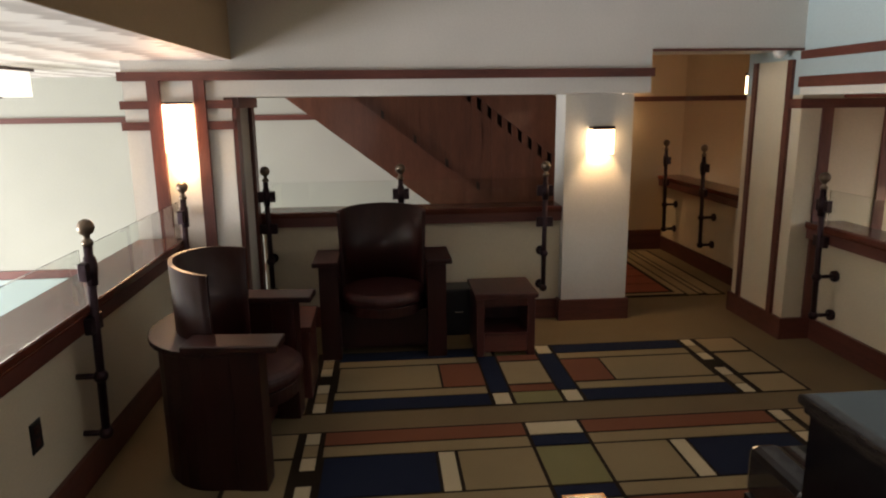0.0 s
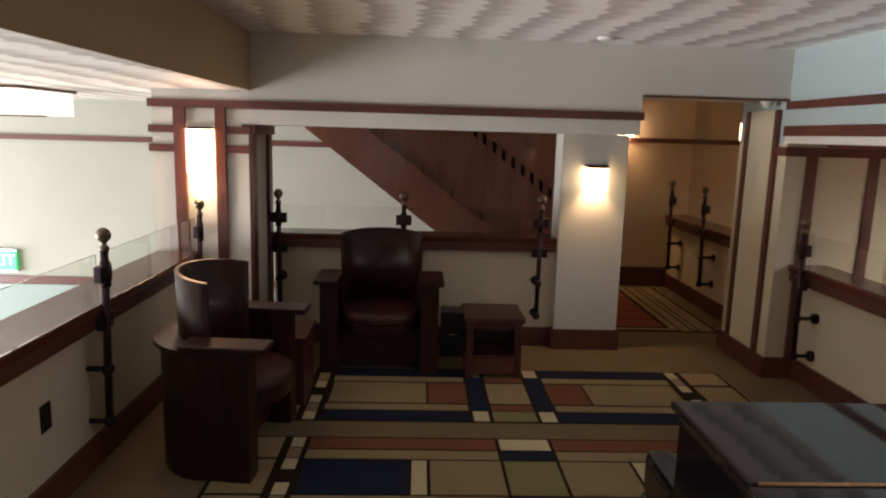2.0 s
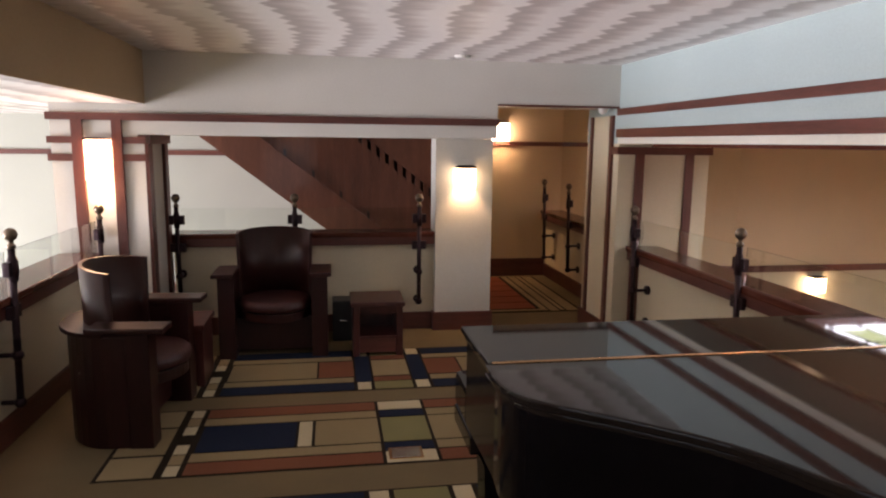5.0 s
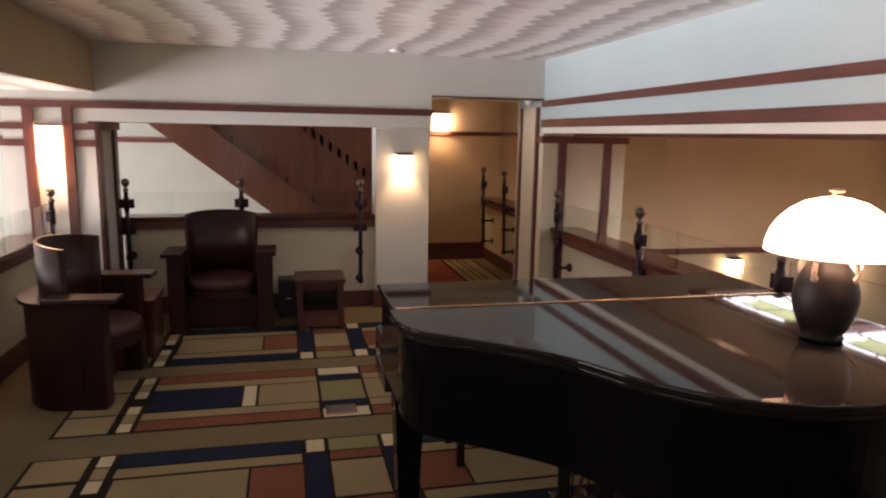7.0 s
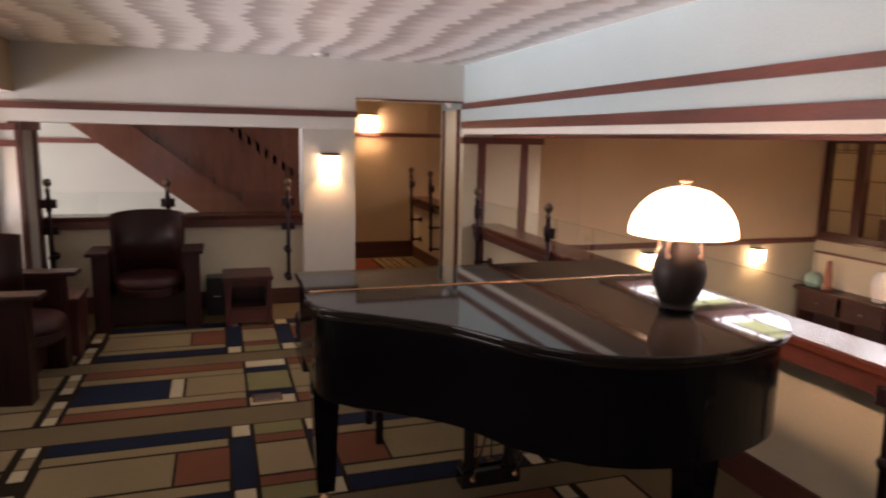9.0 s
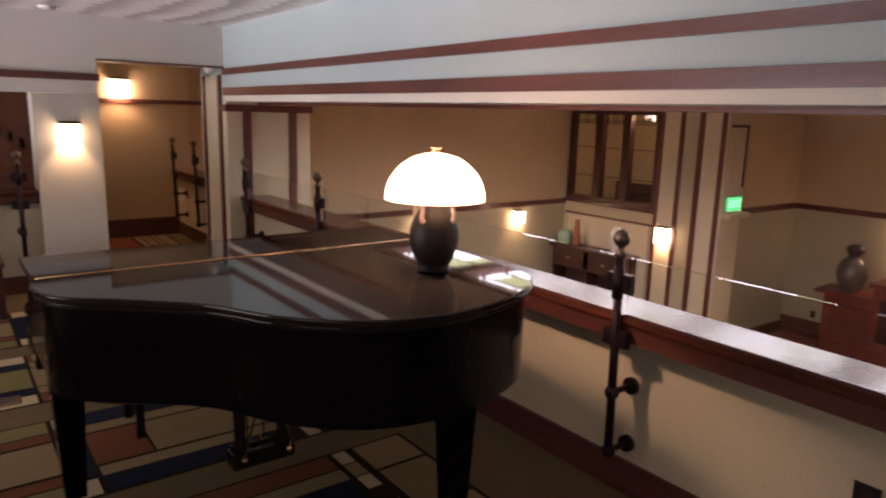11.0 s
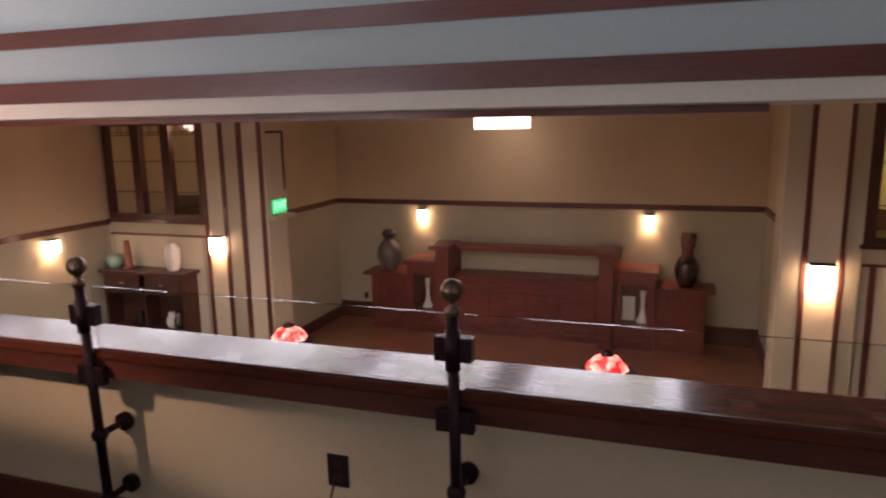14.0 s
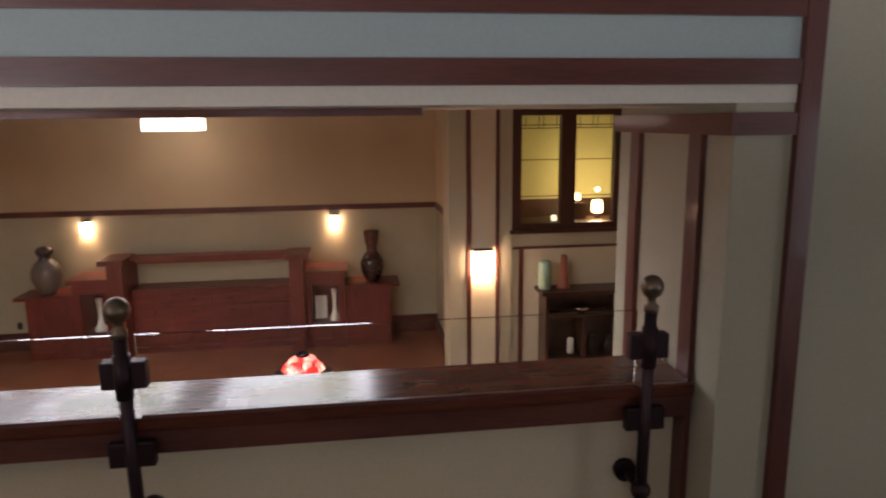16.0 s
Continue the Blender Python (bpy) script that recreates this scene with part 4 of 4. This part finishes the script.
lamp = thing("table_lamp", pose(2.41, 0.346, 1.021), "opal glass dome lamp on a brown pottery base", "lamp")
part("base", lathe([(0.052, 0.0), (0.060, 0.005), (0.060, 0.012), (0.055, 0.018), (0.070, 0.045), (0.085, 0.085), (0.0915, 0.125), (0.089, 0.155), (0.078, 0.19), (0.062, 0.22), (0.048, 0.24), (0.043, 0.256), (0.036, 0.262)], n=36), CERAMIC, lamp, "brown glazed pottery base")
for a in range(4):
    ang = math.radians(22 + 90 * a)
    c, s = math.cos(ang), math.sin(ang)
    loop = smooth_line([(0.045, 0.250), (0.060, 0.262), (0.074, 0.252), (0.080, 0.228), (0.084, 0.205), (0.076, 0.190)], 3)
    bm = bmesh.new()
    for (r0, z0), (r1, z1) in zip(loop, loop[1:]):
        piece = rod((r0 * c, r0 * s, z0), (r1 * c, r1 * s, z1), 0.0085, 8)
        me = bpy.data.meshes.new("tmp")
        piece.to_mesh(me)
        piece.free()
        bm.from_mesh(me)
        bpy.data.meshes.remove(me)
    part("loop_handle", bm, LIT_HANDLE_GLAZE, lamp, "glossy loop handle, bulb glow put into its colour")
    part("handle_boss", ball((0.079 * c, 0.079 * s, 0.193), 0.011), LIT_HANDLE_GLAZE, lamp)
# small disc added only to shade the pottery base from the bulb
part("shading_disc", lathe([(0.0, 0.300), (0.017, 0.300), (0.019, 0.304), (0.017, 0.310), (0.0, 0.312)], n=24), BRASS, lamp, "brass disc added under the bulb to shade the base")
part("stem", rod((0, 0, 0.25), (0, 0, 0.43), 0.008), BRASS, lamp)
dome = [(0.181, 0.264), (0.179, 0.290), (0.169, 0.324), (0.149, 0.358), (0.118, 0.390), (0.082, 0.413), (0.040, 0.425), (0.012, 0.428)]
bm = bmesh.new()
rings = [[bm.verts.new((r * math.cos(2 * math.pi * k / 40), r * math.sin(2 * math.pi * k / 40), z)) for k in range(40)] for r, z in dome]
for a, b in zip(rings, rings[1:]):
    for k in range(40):
        bm.faces.new((a[k], a[(k + 1) % 40], b[(k + 1) % 40], b[k])).smooth = True
shade = part("shade", bm, OPAL, lamp, "glowing opal glass dome")
# inner skin, added to keep the dome's glow off the pottery base
bm = bmesh.new()
rings = [[bm.verts.new(((r - 0.005) * math.cos(2 * math.pi * k / 40), (r - 0.005) * math.sin(2 * math.pi * k / 40), z - 0.004)) for k in range(40)] for r, z in dome]
for a, b in zip(rings, rings[1:]):
    for k in range(40):
        bm.faces.new((a[k], b[k], b[(k + 1) % 40], a[(k + 1) % 40])).smooth = True
part("glow_block", bm, GLOW_BLOCK, lamp, "dark inner skin added to block the dome's glow")
part("finial", lathe([(0.008, 0.427), (0.02, 0.434), (0.008, 0.440), (0.024, 0.445), (0.024, 0.450), (0.0, 0.454)], n=16), BRASS, lamp)
bulb("table_lamp_light", (2.41, 0.346, 1.385), 31.0, (1.0, 0.74, 0.50), 0.03)

# ---- armchairs ----


def d_path(a, b, front, mid, n=18, inset=0.0):
    """A U in plan: from the front right corner round the back to the front left."""
    pts = [(a - inset, front)]
    pts += [((a - inset) * math.cos(math.pi * k / n), mid + (b - inset) * math.sin(math.pi * k / n)) for k in range(n + 1)]
    return pts + [(-a + inset, front)]


def u_wall(outer, inner, z0, z1):
    return slab(outer + inner[::-1], z0, z1, 0.005)


def armchair(m, label):
    t = thing("armchair", m, label, "armchair", "barrel armchairs")
    F, M = -0.32, -0.08
    part("body", u_wall(d_path(0.395, 0.30, F + 0.10, M), d_path(0.285, 0.215, F + 0.10, M), 0.0, 0.611), CHAIR_WOOD, t)
    part("back_shelf", u_wall(d_path(0.415, 0.34, M - 0.01, M), d_path(0.275, 0.215, M - 0.01, M), 0.612, 0.636), CHAIR_WOOD, t, "half-round polished ledge behind the back")
    for sx in (-1, 1):
        lo, hi = sorted((sx * 0.272, sx * 0.432))
        part("arm", boxes([(lo, hi, F - 0.085, M + 0.07, 0.637, 0.668)], 0.006), CHAIR_WOOD, t, "flat polished arm plank")
        lo, hi = sorted((sx * 0.285, sx * 0.395))
        part("arm_support", boxes([(lo, hi, F + 0.121, M - 0.011, 0.6115, 0.6365)]), CHAIR_WOOD, t)
        lo, hi = sorted((sx * 0.280, sx * 0.402))
        part("front_post", boxes([(lo, hi, F, F + 0.12, 0.0, 0.637)], 0.004), CHAIR_WOOD, t)
    n = 20
    bm = bmesh.new()
    cols = []
    for k in range(n + 1):
        ang = math.pi * (-0.02 + 1.04 * k / n)
        col = []
        rise = 0.925 + 0.03 * math.sin(math.pi * k / n)
        for r, z in ((0.272, 0.34), (0.290, rise), (0.268, rise), (0.250, 0.34)):
            col.append(bm.verts.new((r * math.cos(ang), M + 0.8 * r * math.sin(ang), z)))
        cols.append(col)
    for a, b in zip(cols, cols[1:]):
        for j in range(4):
            bm.faces.new((a[j], a[(j + 1) % 4], b[(j + 1) % 4], b[j])).smooth = j in (0, 2)
    bm.faces.new(cols[0])
    bm.faces.new(cols[-1][::-1])
    bmesh.ops.recalc_face_normals(bm, faces=bm.faces[:])
    part("backrest", bm, CHAIR_WOOD, t, "curved polished plywood back")
    part("seat", slab([(0.272 * math.cos(2 * math.pi * k / 36), -0.135 + 0.272 * math.sin(2 * math.pi * k / 36)) for k in range(36)], 0.355, 0.44, 0.034), LEATHER, t, "round oxblood leather seat")
    part("seat_rail", slab([(0.26 * math.cos(2 * math.pi * k / 36), -0.13 + 0.26 * math.sin(2 * math.pi * k / 36)) for k in range(36)], 0.29, 0.354, 0.005), CHAIR_WOOD, t)
    part("front_panel", boxes([(-0.29, 0.29, F + 0.12, F + 0.145, 0.04, 0.29)]), CHAIR_WOOD, t)
    return t


armchair(pose(0.315, 4.53, 0), "dark mahogany barrel armchair with oxblood seat by the stair parapet")
armchair(pose(-0.475, 3.15, 0, 0, 0, 85), "dark mahogany barrel armchair with oxblood seat by the lobby parapet")



def side_table(m, label):
    t = thing("side_table", m, label, "side table", "low side tables")
    part("top", boxes([(-0.205, 0.205, -0.205, 0.205, 0.395, 0.43)], 0.006), TABLE_WOOD, t)
    for x in (-0.165, 0.165):
        part("side_panel", boxes([(x - 0.025, x + 0.025, -0.18, 0.18, 0.0, 0.395)], 0.004), TABLE_WOOD, t)
    part("back_panel", boxes([(-0.14, 0.14, 0.14, 0.16, 0.06, 0.395)]), TABLE_WOOD, t)
    part("apron", boxes([(-0.14, 0.14, -0.165, -0.145, 0.335, 0.395)]), TABLE_WOOD, t)
    part("shelf", boxes([(-0.14, 0.14, -0.19, 0.14, 0.145, 0.165)], 0.004), TABLE_WOOD, t)
    part("front_panel", boxes([(-0.14, 0.14, -0.175, -0.155, 0.03, 0.145)], 0.003), WOOD_X, t)
    return t


side_table(pose(1.095, 4.34, 0), "low boxy mahogany side table by the stair parapet")
side_table(pose(-0.285, 3.83, 0), "low boxy mahogany side table between the armchairs")

bin_ = thing("waste_bin", pose(0.84, 4.70, 0), "small black bin beside the armchair", "bin")
part("body", slab([(-0.09, -0.10), (0.09, -0.10), (0.09, 0.10), (-0.09, 0.10)], 0.0, 0.34, 0.01), BLACK, bin_)
part("handle", boxes([(-0.03, 0.03, -0.112, -0.10, 0.17, 0.18)], 0.002), STEEL, bin_)

# ---- alcove sideboard and pots ----
sb = thing("sideboard", pose(12.45, 0.34, GF), "long cherry sideboard with a raised shelf and glazed towers", "sideboard")
part("centre_cabinet", boxes([(-0.12, 0.33, -1.255, 1.255, 0.10, 1.02)]), CHERRY_Y, sb)
part("plinth", boxes([(-0.15, 0.33, -1.255, 1.255, 0.0, 0.10)]), CHERRY_Y, sb)
part("counter", boxes([(-0.16, 0.33, -1.22, 1.22, 1.02, 1.06)], 0.004), CHERRY_Y, sb)
for k in range(4):
    a = -1.2 + k * 0.6
    d = part("drawer", boxes([(-0.14, -0.121, a + 0.015, a + 0.585, 0.78, 0.99)], 0.004), CHERRY_Y, sb)
    if k in (1, 2):
        part("handle", boxes([(-0.155, -0.14, a + 0.26, a + 0.34, 0.86, 0.89)]), EBONY, d)
    d = part("door", boxes([(-0.14, -0.121, a + 0.015, a + 0.585, 0.14, 0.755)], 0.004), CHERRY_Y, sb)
    part("handle", boxes([(-0.155, -0.14, a + 0.27, a + 0.33, 0.66, 0.69)]), EBONY, d)
part("raised_shelf", boxes([(-0.20, 0.06, -1.199, 1.199, 1.54, 1.60)], 0.006), CHERRY_Y, sb)
part("shelf_rail", boxes([(-0.10, -0.05, -1.15, 1.15, 1.47, 1.54)]), CHERRY_Y, sb)
for s in (-1, 1):
    lo, hi = sorted((s * 1.26, s * 1.48))
    part("post", boxes([(-0.46, 0.33, lo, hi, 0.0, 1.535)], 0.004), CHERRY_Z, sb)
    lo, hi = sorted((s * 1.20, s * 1.58))
    part("post_cap", boxes([(-0.54, 0.10, lo, hi, 1.536, 1.615)], 0.006), CHERRY_Y, sb)
    lo, hi = sorted((s * 1.482, s * (2.07 if s > 0 else 2.12)))
    part("tower", boxes([(-0.30, 0.33, lo, hi, 0.0, 0.40), (-0.30, 0.33, lo, hi, 1.06, 1.22), (-0.30, 0.33, lo, lo + 0.11, 0.40, 1.06), (-0.30, 0.33, hi - 0.11, hi, 0.40, 1.06), (0.30, 0.33, lo, hi, 0.40, 1.06)]), CHERRY_Z, sb)
    part("tower_top", boxes([(-0.38, 0.33, lo - 0.05, hi + 0.05, 1.22, 1.30)], 0.006), CHERRY_Y, sb)
    part("door_frame", boxes([(-0.312, -0.301, lo + 0.06, hi - 0.06, 0.34, 0.40), (-0.312, -0.301, lo + 0.06, hi - 0.06, 1.06, 1.11), (-0.312, -0.301, lo + 0.06, lo + 0.11, 0.40, 1.06), (-0.312, -0.301, hi - 0.11, hi - 0.06, 0.40, 1.06)], 0.002), CHERRY_Z, sb)
    p = part("tower_pane", boxes([(-0.27, -0.264, lo + 0.11, hi - 0.11, 0.40, 1.06)]), PANE, sb)
    p.visible_shadow = False
    lo, hi = sorted((s * (2.072 if s > 0 else 2.122), s * (2.80 if s > 0 else 2.88)))
    part("end_cabinet", boxes([(-0.22, 0.33, lo, hi, 0.0, 0.98)], 0.004), CHERRY_Z, sb)
    lo, hi = sorted((s * (2.074 if s > 0 else 2.124), s * (2.94 if s > 0 else 3.02)))
    part("end_top", boxes([(-0.29, 0.33, lo, hi, 0.981, 1.03)], 0.005), CHERRY_Y, sb)


def pot(m, profile, material, name, label):
    t = part(name, lathe(profile, n=28), material, None, label)
    t.matrix_world = m
    t["category"] = "vase"
    return t


JAR = [(0.10, 0.0), (0.115, 0.02), (0.18, 0.12), (0.225, 0.27), (0.22, 0.38), (0.17, 0.49), (0.10, 0.55), (0.085, 0.60), (0.12, 0.64), (0.13, 0.70), (0.09, 0.75), (0.0, 0.77)]
GOURD = [(0.10, 0.0), (0.15, 0.08), (0.19, 0.22), (0.19, 0.34), (0.14, 0.44), (0.09, 0.50), (0.085, 0.58), (0.11, 0.66), (0.12, 0.76), (0.13, 0.84), (0.12, 0.86)]
pot(pose(12.42, 2.85, GF + 1.031), JAR, JAR_GLAZE, "vase", "grey-brown shouldered pottery jar on the sideboard")
pot(pose(12.42, -2.24, GF + 1.031), GOURD, GOURD_GLAZE, "vase", "black-brown tall gourd vase on the sideboard")
SPINDLE = [(0.09, 0.0), (0.10, 0.03), (0.05, 0.12), (0.03, 0.25), (0.035, 0.40), (0.05, 0.52), (0.05, 0.53)]
pot(pose(12.36, 2.10, GF + 0.401), SPINDLE, WHITE_CLAY, "candlestick", "white turned candlestick inside the glazed tower")
pot(pose(12.36, -1.60, GF + 0.401), SPINDLE, WHITE_CLAY, "candlestick", "white turned candlestick inside the glazed tower")
tray = tagged(part("picture_frame", boxes([(12.46, 12.48, -1.47, -1.27, GF + 0.402, GF + 0.80)]), IVORY), "pale small framed sheet inside the glazed tower", "frame")


def bookcase(y0, y1, label, top=1.44):
    t = thing("bookcase", pose(9.62, (y0 + y1) / 2, GF), label, "bookcase")
    w = (y1 - y0) / 2
    part("side", boxes([(-0.17, 0.17, -w, -w + 0.04, 0.0, top)]), EBONY, t)
    part("side", boxes([(-0.17, 0.17, w - 0.04, w, 0.0, top)]), EBONY, t)
    part("back", boxes([(0.14, 0.17, -w, w, 0.0, top)]), EBONY, t)
    part("top", boxes([(-0.22, 0.18, -w - 0.06, w + 0.06, top, top + 0.05)], 0.006), EBONY, t)
    for z in (0.08, 0.55, top - 0.32):
        part("shelf", boxes([(-0.16, 0.14, -w + 0.04, w - 0.04, z, z + 0.03)]), EBONY, t)
    part("mid_post", boxes([(-0.16, 0.14, -0.02, 0.02, 0.58, top - 0.32)]), EBONY, t)
    for s in (-1, 1) if y0 > 0 else ():
        d = part("drawer", boxes([(-0.185, -0.17, min(0, s * w) + 0.05, max(0, s * w) - 0.05, top - 0.28, top - 0.01)], 0.004), EBONY, t)
        part("handle", boxes([(-0.20, -0.185, s * w / 2 - 0.04, s * w / 2 + 0.04, top - 0.16, top - 0.13)]), STEEL, d)
    return t


bookcase(4.98, 6.48, "dark walnut bookcase with pottery by the north window")
bookcase(-5.42, -4.37, "dark walnut bookcase with pottery by the south window")
TOP = GF + 1.491
pot(pose(9.62, -4.40, TOP), [(0.075, 0.0), (0.085, 0.05), (0.087, 0.2), (0.08, 0.34), (0.07, 0.37)], CELADON, "vase", "celadon green cylinder vase on the bookcase")
OBELISK = [(0.085, 0.0), (0.085, 0.03), (0.065, 0.06), (0.04, 0.42), (0.032, 0.44)]
pot(pose(9.62, -4.65, TOP), OBELISK, RUST_CLAY, "obelisk", "rust-coloured tapered pottery obelisk on the bookcase")
pot(pose(9.62, 6.38, TOP), [(0.09, 0.0), (0.13, 0.08), (0.12, 0.16), (0.07, 0.22)], CELADON, "vase", "squat celadon vase on the bookcase")
pot(pose(9.62, 6.12, TOP), OBELISK, RUST_CLAY, "obelisk", "rust-coloured tapered pottery obelisk on the bookcase")
pot(pose(9.62, 5.26, TOP), [(0.07, 0.0), (0.10, 0.06), (0.12, 0.24), (0.11, 0.36), (0.06, 0.42), (0.07, 0.44)], WHITE_CLAY, "vase", "white bisque vase on the bookcase")
for y, z, mat in ((5.95, 0.58, CERAMIC), (5.35, 0.58, WHITE_CLAY), (5.2, 0.58, DARK_GLAZE), (-5.05, 0.58, CERAMIC), (-5.3, 0.58, DARK_GLAZE)):
    pot(pose(9.60, y, GF + z + 0.001), [(0.06, 0.0), (0.09, 0.06), (0.09, 0.14), (0.05, 0.22), (0.06, 0.25)], mat, "pot", "small glazed pot on a bookcase shelf")

pot(pose(9.58, -4.75, GF + 0.611), [(0.042, 0.0), (0.045, 0.02), (0.045, 0.19), (0.040, 0.20)], WHITE_CLAY, "pot", "slim white cylinder pot on a bookcase shelf")

# low tables with red glass lamps


def reading_table(x, y):
    t = thing("reading_table", pose(x, y, GF), "dark oak reading table below the parapet", "table")
    part("top", boxes([(-0.4, 0.4, -0.55, 0.55, 0.83, 0.87)], 0.006), EBONY, t)
    for sx in (-0.34, 0.34):
        for sy in (-0.48, 0.48):
            part("leg", boxes([(sx - 0.03, sx + 0.03, sy - 0.03, sy + 0.03, 0.0, 0.83)]), EBONY, t)
    l = thing("table_lamp", pose(x, y, GF + 0.871), "bronze table lamp with glowing red glass shade", "lamp", "red glass table lamps")
    part("base", lathe([(0.10, 0.0), (0.10, 0.02), (0.03, 0.05), (0.02, 0.2), (0.02, 0.33)], n=20), BRONZE, l)
    part("shade", lathe([(0.225, 0.29), (0.222, 0.305), (0.195, 0.36), (0.14, 0.415), (0.07, 0.445), (0.05, 0.448)], n=8), RED_GLASS, l, "glowing red glass shade")
    part("rim", lathe([(0.30, 0.272), (0.302, 0.278), (0.23, 0.302)], n=8), BRONZE, l)
    bulb("reading_light", (x, y, GF + 1.08), 110, WARM, 0.03)
    part("cap", lathe([(0.07, 0.448), (0.062, 0.475), (0.02, 0.495), (0.0, 0.505)], n=16), BRONZE, l)
    for k in range(8):
        a = 2 * math.pi * k / 8
        c, s = math.cos(a), math.sin(a)
        part("rib", rod((0.226 * c, 0.226 * s, 0.30), (0.142 * c, 0.142 * s, 0.417), 0.008, 6), BRONZE, l)


reading_table(8.0, -1.40)
reading_table(8.0, 2.28)

# steel floor box let into the carpet
fb = thing("floor_box", pose(1.13, 2.485, 0.005), "brushed metal floor outlet box in the carpet", "floor outlet")
part("lid", boxes([(-0.075, 0.075, -0.055, 0.055, 0.0, 0.006)], 0.002), STEEL, fb)
part("rim", boxes([(-0.09, 0.09, -0.065, -0.05, 0.0, 0.004), (-0.09, 0.09, 0.05, 0.065, 0.0, 0.004), (-0.09, -0.075, -0.05, 0.05, 0.0, 0.004), (0.075, 0.09, -0.05, 0.05, 0.0, 0.004)]), BRASS, fb)

bowl = tagged(part("bowl", lathe([(0.05, 0.0), (0.05, 0.015), (0.10, 0.05), (0.13, 0.10), (0.125, 0.10), (0.09, 0.05), (0.0, 0.03)], n=24), STEEL), "bright silver bowl on the bookcase shelf", "bowl")
bowl.matrix_world = pose(9.58, -4.88, GF + 1.151)
